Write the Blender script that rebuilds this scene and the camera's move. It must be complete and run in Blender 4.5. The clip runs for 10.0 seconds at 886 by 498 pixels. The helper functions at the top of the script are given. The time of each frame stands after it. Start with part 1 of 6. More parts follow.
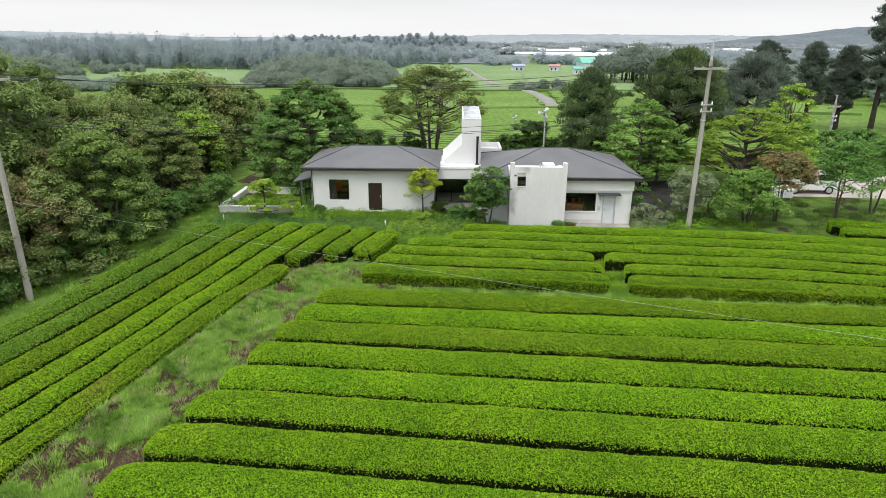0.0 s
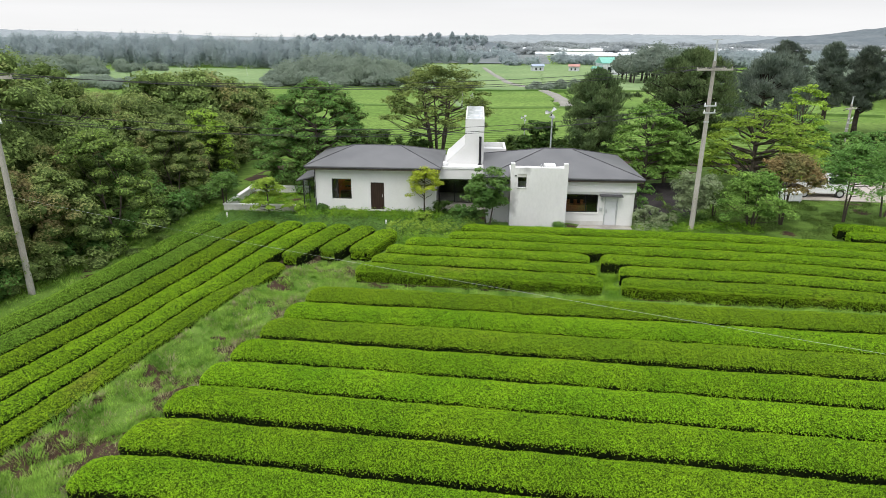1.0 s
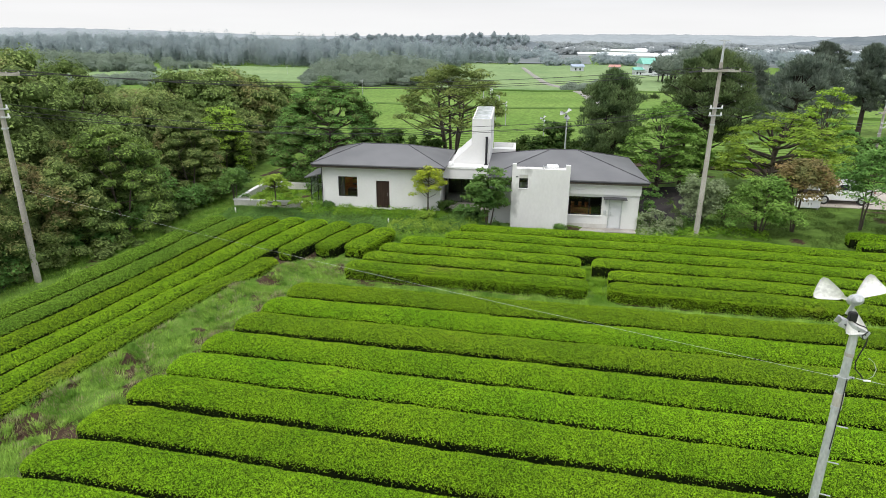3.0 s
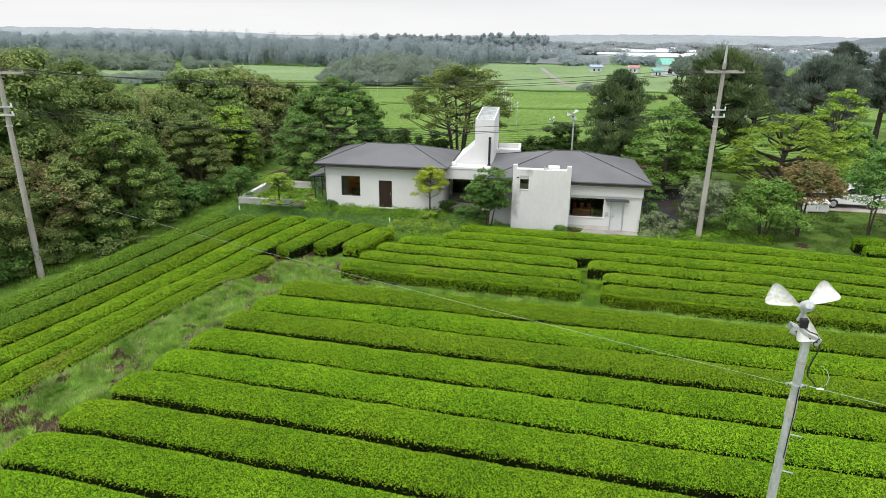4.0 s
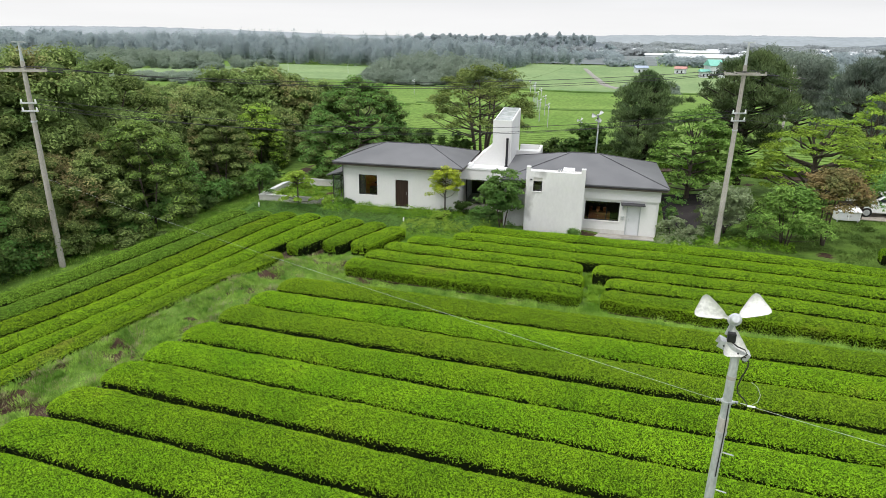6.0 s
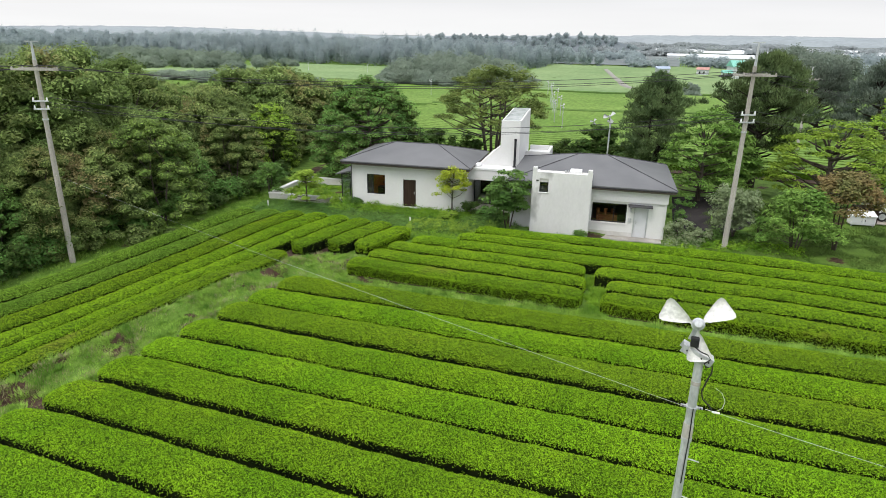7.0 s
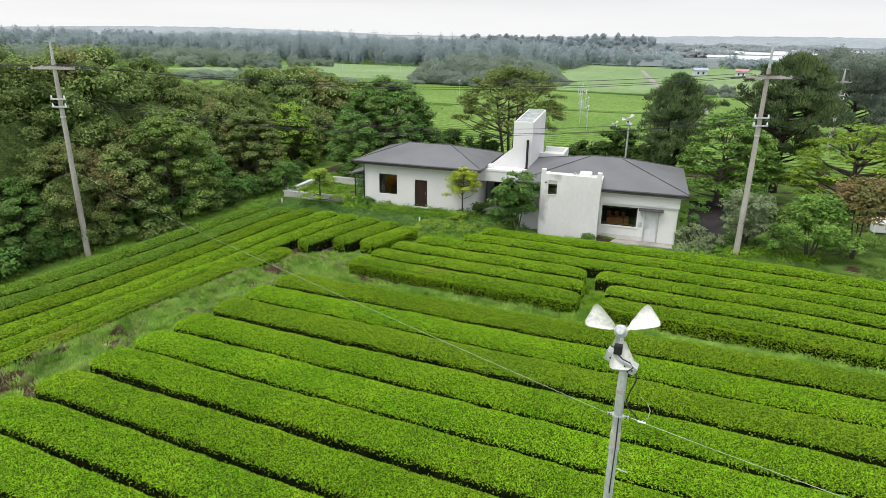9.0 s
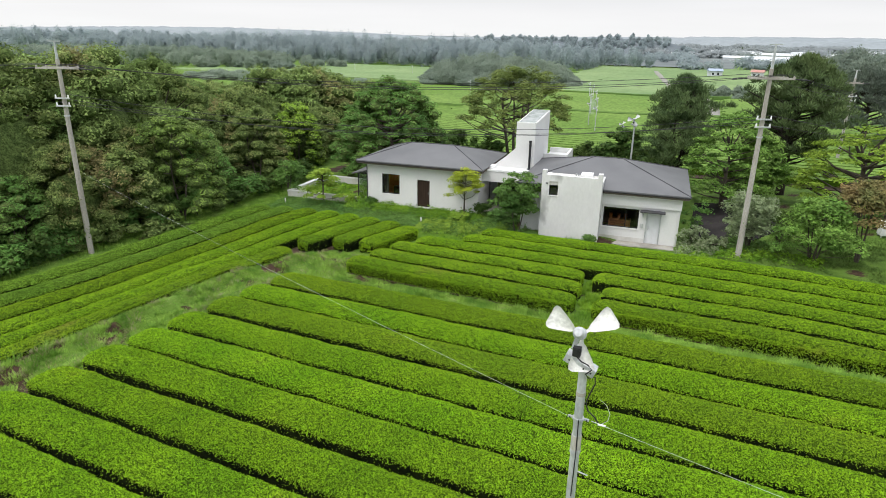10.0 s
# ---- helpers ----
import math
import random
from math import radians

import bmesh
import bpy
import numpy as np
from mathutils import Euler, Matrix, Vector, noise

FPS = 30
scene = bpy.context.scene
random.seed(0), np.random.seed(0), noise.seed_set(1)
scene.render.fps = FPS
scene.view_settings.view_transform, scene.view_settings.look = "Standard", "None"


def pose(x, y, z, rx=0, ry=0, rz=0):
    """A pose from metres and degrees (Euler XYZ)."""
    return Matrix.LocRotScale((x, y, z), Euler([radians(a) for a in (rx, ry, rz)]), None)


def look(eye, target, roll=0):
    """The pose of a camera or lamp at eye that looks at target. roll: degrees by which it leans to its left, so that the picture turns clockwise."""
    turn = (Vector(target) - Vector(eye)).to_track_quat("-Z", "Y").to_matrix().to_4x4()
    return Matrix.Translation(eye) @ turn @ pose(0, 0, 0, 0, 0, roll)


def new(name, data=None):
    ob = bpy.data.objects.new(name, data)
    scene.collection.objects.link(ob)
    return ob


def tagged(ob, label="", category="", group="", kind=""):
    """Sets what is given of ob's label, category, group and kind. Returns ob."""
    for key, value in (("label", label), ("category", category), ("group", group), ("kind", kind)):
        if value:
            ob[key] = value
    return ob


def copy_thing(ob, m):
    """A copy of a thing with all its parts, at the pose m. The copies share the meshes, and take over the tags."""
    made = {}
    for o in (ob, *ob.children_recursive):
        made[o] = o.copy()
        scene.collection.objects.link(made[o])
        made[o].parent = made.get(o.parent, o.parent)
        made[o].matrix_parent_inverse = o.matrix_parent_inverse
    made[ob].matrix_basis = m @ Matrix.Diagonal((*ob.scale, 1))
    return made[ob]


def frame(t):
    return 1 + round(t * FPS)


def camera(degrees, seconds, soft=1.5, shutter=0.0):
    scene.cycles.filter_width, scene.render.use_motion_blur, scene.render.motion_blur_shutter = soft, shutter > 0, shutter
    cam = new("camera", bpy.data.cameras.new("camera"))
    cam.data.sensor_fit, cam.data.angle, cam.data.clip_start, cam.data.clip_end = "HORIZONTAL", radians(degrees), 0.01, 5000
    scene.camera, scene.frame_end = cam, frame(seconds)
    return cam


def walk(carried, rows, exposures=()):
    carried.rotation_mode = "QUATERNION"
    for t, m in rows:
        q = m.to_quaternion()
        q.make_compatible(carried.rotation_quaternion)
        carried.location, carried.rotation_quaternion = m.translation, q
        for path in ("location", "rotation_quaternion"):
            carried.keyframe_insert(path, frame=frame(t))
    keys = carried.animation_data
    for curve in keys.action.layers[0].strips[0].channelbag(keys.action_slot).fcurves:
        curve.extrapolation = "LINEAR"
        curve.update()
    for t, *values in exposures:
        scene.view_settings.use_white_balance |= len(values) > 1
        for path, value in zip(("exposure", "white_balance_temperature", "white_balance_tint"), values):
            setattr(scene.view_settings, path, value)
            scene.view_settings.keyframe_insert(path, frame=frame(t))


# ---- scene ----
cam = camera(70.8, 10.0, soft=0.8)
METRES, EYE, TILT, LEAN, TURN = 10.503, 10.086, 0.0, 0.0, 6.0
ROWS = [
    (0.0, 0.0, 0.0, 0.0, 0.12, -18.91, -0.35),
    (0.5, 0.0632, 0.0011, 0.0007, 1.1, -18.92, -0.38),
    (1.0, 0.1256, 0.0034, 0.0017, 2.02, -18.94, -0.42),
    (1.5, 0.1882, 0.0063, 0.0031, 2.96, -18.95, -0.46),
    (2.0, 0.251, 0.0083, 0.0043, 3.93, -18.97, -0.51),
    (2.5, 0.3132, 0.0111, 0.0042, 4.94, -18.99, -0.54),
    (4.0, 0.4867, 0.0309, 0.007, 7.62, -19.03, -0.68),
    (4.5, 0.5358, 0.0399, 0.0081, 8.63, -19.04, -0.71),
    (5.0, 0.5827, 0.0503, 0.0099, 9.66, -19.08, -0.77),
    (5.5, 0.6274, 0.0602, 0.0105, 10.67, -19.08, -0.78),
    (7.0, 0.7538, 0.0901, 0.0118, 13.54, -19.11, -0.87),
    (7.5, 0.7943, 0.1007, 0.0125, 14.36, -19.1, -0.89),
    (8.0, 0.8334, 0.1115, 0.0129, 15.18, -19.11, -0.91),
    (8.5, 0.8709, 0.1224, 0.0131, 16.0, -19.11, -0.92),
    (9.0, 0.9087, 0.1344, 0.0144, 16.76, -19.11, -0.93),
    (9.5, 0.9445, 0.1466, 0.0163, 17.39, -19.12, -0.95),
    (10.0, 0.9815, 0.1592, 0.0149, 18.01, -19.1, -0.96),
]
walk(cam, [(t, pose(0, 0, EYE, TILT, LEAN, TURN) @ pose(METRES * x, METRES * y, METRES * z, 90 + pitch, roll, yaw)) for t, x, y, z, yaw, pitch, roll in ROWS])

# ---- world, sun, exposure ----
SUN_EL, SUN_ROT = radians(58), radians(200)
world = bpy.data.worlds.new("overcast_sky")
scene.world = world
world.use_nodes = True
wn, wl = world.node_tree.nodes, world.node_tree.links
wn.clear()
sky = wn.new("ShaderNodeTexSky")
sky.sky_type, sky.sun_disc = "NISHITA", False
sky.sun_elevation, sky.sun_rotation = SUN_EL, SUN_ROT
sky.air_density, sky.dust_density, sky.ozone_density = 1.0, 6.0, 1.0
sky_back = wn.new("ShaderNodeBackground")
sky_back.inputs["Strength"].default_value = 0.02
wl.new(sky.outputs["Color"], sky_back.inputs["Color"])
# the closed cloud deck: pale grey, a little darker overhead than near the horizon
coord = wn.new("ShaderNodeTexCoord")
sep = wn.new("ShaderNodeSeparateXYZ")
wl.new(coord.outputs["Generated"], sep.inputs["Vector"])
stretch = wn.new("ShaderNodeMapping")
stretch.inputs["Scale"].default_value = (1.5, 1.5, 14.0)
wl.new(coord.outputs["Generated"], stretch.inputs["Vector"])
cloud = wn.new("ShaderNodeTexNoise")
cloud.inputs["Scale"].default_value, cloud.inputs["Detail"].default_value = 2.2, 4.0
wl.new(stretch.outputs["Vector"], cloud.inputs["Vector"])
ramp = wn.new("ShaderNodeValToRGB")
ramp.color_ramp.elements[0].position, ramp.color_ramp.elements[0].color = 0.0, (0.97, 0.975, 0.975, 1)
ramp.color_ramp.elements[1].position, ramp.color_ramp.elements[1].color = 0.55, (1.53, 1.57, 1.66, 1)
low = ramp.color_ramp.elements.new(0.03)
low.color = (0.955, 0.955, 0.965, 1)
mid_deck = ramp.color_ramp.elements.new(0.075)
mid_deck.color = (0.78, 0.80, 0.83, 1)
wl.new(sep.outputs["Z"], ramp.inputs["Fac"])
cloud_mix = wn.new("ShaderNodeMix")
cloud_mix.data_type, cloud_mix.blend_type = "RGBA", "MULTIPLY"
cloud_mix.inputs["Factor"].default_value = 0.12
wl.new(ramp.outputs["Color"], cloud_mix.inputs[6])
wl.new(cloud.outputs["Fac"], cloud_mix.inputs[7])
deck = wn.new("ShaderNodeBackground")
deck.inputs["Strength"].default_value = 1.02
wl.new(cloud_mix.outputs[2], deck.inputs["Color"])
both = wn.new("ShaderNodeAddShader")
wl.new(sky_back.outputs[0], both.inputs[0])
wl.new(deck.outputs[0], both.inputs[1])
wout = wn.new("ShaderNodeOutputWorld")
wl.new(both.outputs[0], wout.inputs["Surface"])

sun_data = bpy.data.lights.new("sun", "SUN")
sun_data.energy, sun_data.angle, sun_data.color = 1.5, radians(25), (1.0, 0.97, 0.92)
sun_ob = new("sun", sun_data)
sun_dir = Vector((math.sin(SUN_ROT) * math.cos(SUN_EL), math.cos(SUN_ROT) * math.cos(SUN_EL), math.sin(SUN_EL)))
sun_ob.matrix_world = look(sun_dir * 60, (0, 0, 0))

# the lamp of the lit room behind the west window
room_data = bpy.data.lights.new("room_lamp", "POINT")
room_data.energy, room_data.color, room_data.shadow_soft_size = 14.0, (1.0, 0.66, 0.38), 0.12
room_lamp = new("room_lamp", room_data)
room_lamp.location = pose(0, 0, 0, 0, 0, 5) @ Vector((-8.0, 46.1, 0.35))

# ---- materials ----


def mat(name, c1, c2, scale=2.0, fine=30.0, rough=0.8, bump=0.2, island=0.0, obj=0.0, metal=0.0, translucent=0.0, spec=0.3, c3=None, streak=None, grain=0.2, c3_at=0.74):
    """A procedural surface: two colours by broad noise, value grain by fine noise, optional change per leaf or per object."""
    m = bpy.data.materials.new(name)
    m.use_nodes = True
    n, l = m.node_tree.nodes, m.node_tree.links
    p = n["Principled BSDF"]
    geo = n.new("ShaderNodeNewGeometry")
    src = geo.outputs["Position"]
    if streak:
        mp = n.new("ShaderNodeMapping")
        mp.inputs["Scale"].default_value = streak
        l.new(src, mp.inputs["Vector"])
        src = mp.outputs["Vector"]
    a = n.new("ShaderNodeTexNoise")
    a.inputs["Scale"].default_value, a.inputs["Detail"].default_value = scale, 5.0
    l.new(src, a.inputs["Vector"])
    r = n.new("ShaderNodeValToRGB")
    r.color_ramp.elements[0].position, r.color_ramp.elements[0].color = 0.35, (*c1, 1)
    r.color_ramp.elements[1].position, r.color_ramp.elements[1].color = 0.65, (*c2, 1)
    if c3:
        r.color_ramp.elements[1].position = min(0.65, c3_at - 0.09)
        e = r.color_ramp.elements.new(c3_at)
        e.color = (*c3, 1)
    l.new(a.outputs["Fac"], r.inputs["Fac"])
    b = n.new("ShaderNodeTexNoise")
    b.inputs["Scale"].default_value, b.inputs["Detail"].default_value = fine, 3.0
    l.new(src, b.inputs["Vector"])
    val = n.new("ShaderNodeMapRange")
    val.inputs["From Min"].default_value, val.inputs["From Max"].default_value = 0.25, 0.75
    val.inputs["To Min"].default_value, val.inputs["To Max"].default_value = 1 - grain, 1 + grain
    l.new(b.outputs["Fac"], val.inputs["Value"])
    hsv = n.new("ShaderNodeHueSaturation")
    l.new(r.outputs["Color"], hsv.inputs["Color"])
    out_val = val.outputs["Result"]
    rnd = None
    if island:
        rnd, amt = geo.outputs["Random Per Island"], island
    if obj:
        info = n.new("ShaderNodeObjectInfo")
        rnd2 = info.outputs["Random"]
        mr = n.new("ShaderNodeMapRange")
        mr.inputs["To Min"].default_value, mr.inputs["To Max"].default_value = 1 - obj, 1 + obj
        l.new(rnd2, mr.inputs["Value"])
        mu = n.new("ShaderNodeMath")
        mu.operation = "MULTIPLY"
        l.new(out_val, mu.inputs[0])
        l.new(mr.outputs["Result"], mu.inputs[1])
        out_val = mu.outputs[0]
        hr = n.new("ShaderNodeMapRange")
        hr.inputs["To Min"].default_value, hr.inputs["To Max"].default_value = 0.5 - 0.04 * obj, 0.5 + 0.04 * obj
        l.new(rnd2, hr.inputs["Value"])
        l.new(hr.outputs["Result"], hsv.inputs["Hue"])
    if island:
        mr = n.new("ShaderNodeMapRange")
        mr.inputs["To Min"].default_value, mr.inputs["To Max"].default_value = 1 - amt, 1 + amt
        l.new(rnd, mr.inputs["Value"])
        mu = n.new("ShaderNodeMath")
        mu.operation = "MULTIPLY"
        l.new(out_val, mu.inputs[0])
        l.new(mr.outputs["Result"], mu.inputs[1])
        out_val = mu.outputs[0]
    l.new(out_val, hsv.inputs["Value"])
    l.new(hsv.outputs["Color"], p.inputs["Base Color"])
    p.inputs["Roughness"].default_value, p.inputs["Metallic"].default_value = rough, metal
    p.inputs["Specular IOR Level"].default_value = spec
    if bump:
        bp = n.new("ShaderNodeBump")
        bp.inputs["Strength"].default_value, bp.inputs["Distance"].default_value = bump, 0.05
        l.new(b.outputs["Fac"], bp.inputs["Height"])
        l.new(bp.outputs["Normal"], p.inputs["Normal"])
    if translucent:
        tr = n.new("ShaderNodeBsdfTranslucent")
        l.new(hsv.outputs["Color"], tr.inputs["Color"])
        mx = n.new("ShaderNodeMixShader")
        mx.inputs["Fac"].default_value = translucent
        l.new(p.outputs[0], mx.inputs[1])
        l.new(tr.outputs[0], mx.inputs[2])
        l.new(mx.outputs[0], n["Material Output"].inputs["Surface"])
    return m


def leaf(name, c1, c2, scale=0.5, island=0.35, obj=0.15, c3=None):
    return mat(name, c1, c2, scale=scale, fine=6.0, rough=0.7, bump=0, island=island, obj=obj, translucent=0.3, spec=0.15, c3=c3)


M_TEA = leaf("tea_leaf", (0.166, 0.335, 0.008), (0.236, 0.415, 0.012), scale=0.45, island=0.62, obj=0.07, c3=(0.255, 0.35, 0.022))
M_TEA_OLD = leaf("tea_leaf_older", (0.158, 0.285, 0.010), (0.218, 0.36, 0.012), scale=0.45, island=0.62, obj=0.07, c3=(0.235, 0.285, 0.03))
M_TEA_DARK = leaf("tea_leaf_dark", (0.143, 0.26, 0.025), (0.19, 0.32, 0.032), scale=0.6, island=0.6, obj=0.07)
# twigs kept near black: the furrows' shade is in this colour
M_TEA_BODY = mat("tea_twigs_shade", (0.004, 0.007, 0.002), (0.012, 0.018, 0.004), scale=3.0, fine=18.0, rough=0.95, bump=0.8, spec=0.05)
# lower leaves, darkened by the shade between the top leaves
M_TEA_BED = mat("tea_lower_leaves_shade", (0.026, 0.06, 0.003), (0.055, 0.11, 0.005), scale=5.0, fine=22.0, rough=0.9, bump=1.0, grain=0.5, spec=0.1)
M_WOODS = mat("evergreen_leaf", (0.13, 0.205, 0.054), (0.225, 0.30, 0.09), scale=0.22, fine=6.0, rough=0.7, bump=0, island=0.4, obj=0.25, translucent=0.3, spec=0.15, c3=(0.25, 0.225, 0.092), c3_at=0.67)
# darker than the leaves: shade inside the crowns is put into the colour
M_WOODS_INNER = mat("inner_foliage_shade", (0.05, 0.08, 0.022), (0.115, 0.16, 0.048), scale=3.0, fine=10.0, rough=0.95, bump=1.0, grain=0.65, spec=0.1, island=0.2)
M_FRESH = leaf("fresh_green_leaf", (0.115, 0.235, 0.042), (0.195, 0.335, 0.066), obj=0.1, island=0.45)
M_EDGE = leaf("yellowish_evergreen_leaf", (0.13, 0.225, 0.045), (0.23, 0.335, 0.075), obj=0.1, island=0.45)
M_BROAD = leaf("broadleaf", (0.088, 0.195, 0.042), (0.155, 0.282, 0.062), obj=0.12)
M_BRIGHT = leaf("bright_leaf", (0.19, 0.315, 0.034), (0.285, 0.41, 0.054), obj=0.1)
M_YELLOW = leaf("yellow_green_leaf", (0.28, 0.365, 0.03), (0.41, 0.46, 0.05), obj=0.05)
M_ORANGE = leaf("rust_leaf", (0.17, 0.185, 0.065), (0.265, 0.185, 0.078), scale=0.8, obj=0.05, island=0.45, c3=(0.29, 0.19, 0.085))
M_GREY = leaf("silvery_leaf", (0.19, 0.25, 0.12), (0.30, 0.36, 0.20), obj=0.05)
# lighter, yellower tea leaf: light lost at grazing angles is put back in colour
M_TEA_BRIGHTENED = leaf("tea_leaf_brightened", (0.185, 0.345, 0.009), (0.25, 0.42, 0.015), scale=0.5, island=0.6, obj=0.07)
M_OLIVE = leaf("olive_leaf", (0.11, 0.155, 0.04), (0.21, 0.26, 0.068), scale=0.8, island=0.35, obj=0.05)
# pine needles paled and greyed: distance haze is in this colour
M_PINE_FAR = leaf("pine_needles_hazed", (0.115, 0.15, 0.118), (0.165, 0.2, 0.152), obj=0.1, island=0.35)
M_PINE = leaf("pine_needles", (0.088, 0.138, 0.056), (0.145, 0.2, 0.078), obj=0.15, island=0.5)
M_DARKSHRUB = leaf("dark_shrub_leaf", (0.05, 0.105, 0.022), (0.09, 0.155, 0.032), obj=0.2)
M_GRASS = leaf("grass_blade", (0.12, 0.25, 0.03), (0.30, 0.47, 0.08), scale=1.3, obj=0, c3=(0.36, 0.45, 0.15))
M_STRAW = leaf("dry_grass_blade", (0.26, 0.25, 0.12), (0.36, 0.35, 0.19), scale=0.9, obj=0)
M_COVER = leaf("groundcover_leaf", (0.11, 0.24, 0.02), (0.22, 0.38, 0.03), scale=0.6, obj=0)
M_BARK = mat("bark", (0.05, 0.04, 0.03), (0.1, 0.085, 0.065), scale=3, fine=25, rough=0.9, bump=0.6, streak=(1, 1, 0.25))
M_BARK_DARK = mat("pine_bark", (0.025, 0.02, 0.016), (0.05, 0.04, 0.032), scale=3, fine=25, rough=0.95, bump=0.6)
M_PLASTER = mat("white_plaster", (0.63, 0.63, 0.62), (0.69, 0.69, 0.68), scale=0.35, fine=9.0, rough=0.85, bump=0.05, grain=0.03)
M_PLASTER_WORN = mat("weathered_plaster", (0.62, 0.62, 0.608), (0.665, 0.665, 0.653), scale=0.6, fine=7.0, rough=0.88, bump=0.06, c3=(0.42, 0.42, 0.41), c3_at=0.68, grain=0.04, streak=(1, 1, 0.55))
M_PLASTER_DIRT = mat("stained_plaster", (0.47, 0.455, 0.42), (0.6, 0.59, 0.57), scale=0.7, fine=7.0, rough=0.9, bump=0.08, streak=(1, 1, 0.4), grain=0.08)
M_ROOF = mat("grey_roof_sheet", (0.112, 0.114, 0.119), (0.138, 0.14, 0.144), scale=0.5, fine=14.0, rough=0.55, bump=0.05, spec=0.35, grain=0.03)
M_ROOF_CAP = mat("roof_ridge_cap", (0.06, 0.06, 0.066), (0.085, 0.085, 0.09), scale=1, fine=14.0, rough=0.5, bump=0.05, grain=0.03)
M_FASCIA = mat("brown_fascia", (0.095, 0.074, 0.064), (0.13, 0.104, 0.09), scale=1, fine=20.0, rough=0.6, bump=0.05)
M_DARKMETAL = mat("dark_metal", (0.03, 0.03, 0.033), (0.05, 0.05, 0.055), scale=2, fine=30.0, rough=0.45, bump=0.03, metal=0.6)
M_DOORBROWN = mat("dark_brown_wood", (0.025, 0.014, 0.01), (0.045, 0.026, 0.018), scale=2, fine=30, rough=0.5, bump=0.1, streak=(6, 6, 0.6))
M_DOORWHITE = mat("pale_door_paint", (0.6, 0.61, 0.63), (0.66, 0.67, 0.69), scale=1, fine=30, rough=0.5, bump=0.02, grain=0.03)
M_INSIDE = mat("inside_wood", (0.25, 0.09, 0.03), (0.36, 0.14, 0.05), scale=1.5, fine=20, rough=0.6, bump=0.1, streak=(1, 1, 6))
M_INSIDE_DARK = mat("inside_dark", (0.05, 0.045, 0.04), (0.08, 0.07, 0.06), scale=1.5, fine=20, rough=0.8, bump=0.05)
M_CONCRETE = mat("pole_concrete", (0.3, 0.28, 0.25), (0.42, 0.4, 0.36), scale=1.2, fine=25, rough=0.85, bump=0.15, streak=(1, 1, 0.3))
M_GALV = mat("galvanised_steel", (0.42, 0.44, 0.45), (0.56, 0.57, 0.58), scale=2.5, fine=25, rough=0.5, bump=0.05, metal=0.35, streak=(1, 1, 0.35))
M_WHITE = mat("white_enamel", (0.72, 0.73, 0.73), (0.82, 0.82, 0.81), scale=2.5, fine=20, rough=0.4, bump=0.02)
M_BLADE = mat("fan_blade_plastic", (0.55, 0.55, 0.51), (0.7, 0.7, 0.67), scale=4, fine=20, rough=0.5, bump=0.02)
M_BLACK = mat("black_rubber", (0.015, 0.015, 0.016), (0.03, 0.03, 0.03), scale=4, fine=20, rough=0.6, bump=0.02)
M_WIRE = mat("weathered_cable", (0.03, 0.03, 0.032), (0.05, 0.05, 0.055), scale=4, fine=20, rough=0.6, bump=0)
M_WIRE_PALE = mat("pale_cable", (0.55, 0.57, 0.55), (0.68, 0.7, 0.68), scale=4, fine=20, rough=0.6, bump=0)
M_CERAMIC = mat("insulator_ceramic", (0.7, 0.7, 0.7), (0.8, 0.8, 0.8), scale=4, fine=20, rough=0.25, bump=0)
M_CARPAINT = mat("white_car_paint", (0.78, 0.79, 0.8), (0.82, 0.83, 0.84), scale=1, fine=40, rough=0.2, bump=0, spec=0.6)
M_ROADWAY = mat("pale_concrete_road", (0.36, 0.32, 0.28), (0.45, 0.41, 0.36), scale=0.4, fine=12, rough=0.9, bump=0.1)
M_LANE = mat("earth_lane", (0.21, 0.205, 0.18), (0.27, 0.26, 0.23), scale=0.3, fine=3, rough=0.95, bump=0.1, c3=(0.18, 0.22, 0.11))
M_VERGE = mat("pale_grass_strip", (0.12, 0.195, 0.07), (0.18, 0.245, 0.12), scale=0.3, fine=3, rough=0.95, bump=0.1)
M_LAWN = leaf("lawn_blade", (0.07, 0.125, 0.026), (0.125, 0.185, 0.044), scale=0.9, obj=0)
M_ASPHALT = mat("dark_asphalt", (0.026, 0.024, 0.024), (0.046, 0.042, 0.041), scale=0.5, fine=25, rough=0.95, bump=0.2, spec=0.02)
M_SOIL = mat("bare_soil", (0.035, 0.021, 0.014), (0.08, 0.05, 0.033), scale=0.8, fine=10, rough=0.95, bump=0.6)
# darker than the row tops: the flanks' shade is in the colour
M_FARTEA_LOW = mat("tea_field_flank_shade", (0.07, 0.13, 0.03), (0.10, 0.17, 0.04), scale=0.03, fine=0.7, rough=0.9, bump=0.3, spec=0.1)
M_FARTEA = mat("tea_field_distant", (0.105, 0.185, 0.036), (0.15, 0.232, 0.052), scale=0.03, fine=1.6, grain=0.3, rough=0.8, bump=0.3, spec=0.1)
# valley woods: haze is put into the pale colour, translucency softens contrast
M_FARWOOD = mat("distant_woods_hazed", (0.235, 0.292, 0.235), (0.295, 0.355, 0.275), scale=0.05, fine=0.9, rough=0.95, bump=0.0, grain=0.08, spec=0.0, island=0.09, obj=0.08, translucent=0.55)
# fields beyond 180 m: paler and bluer, haze put into the colour
M_FARTEA2 = mat("tea_field_remote_hazed", (0.15, 0.228, 0.095), (0.195, 0.27, 0.118), scale=0.03, fine=0.5, rough=0.8, bump=0.3, spec=0.1)
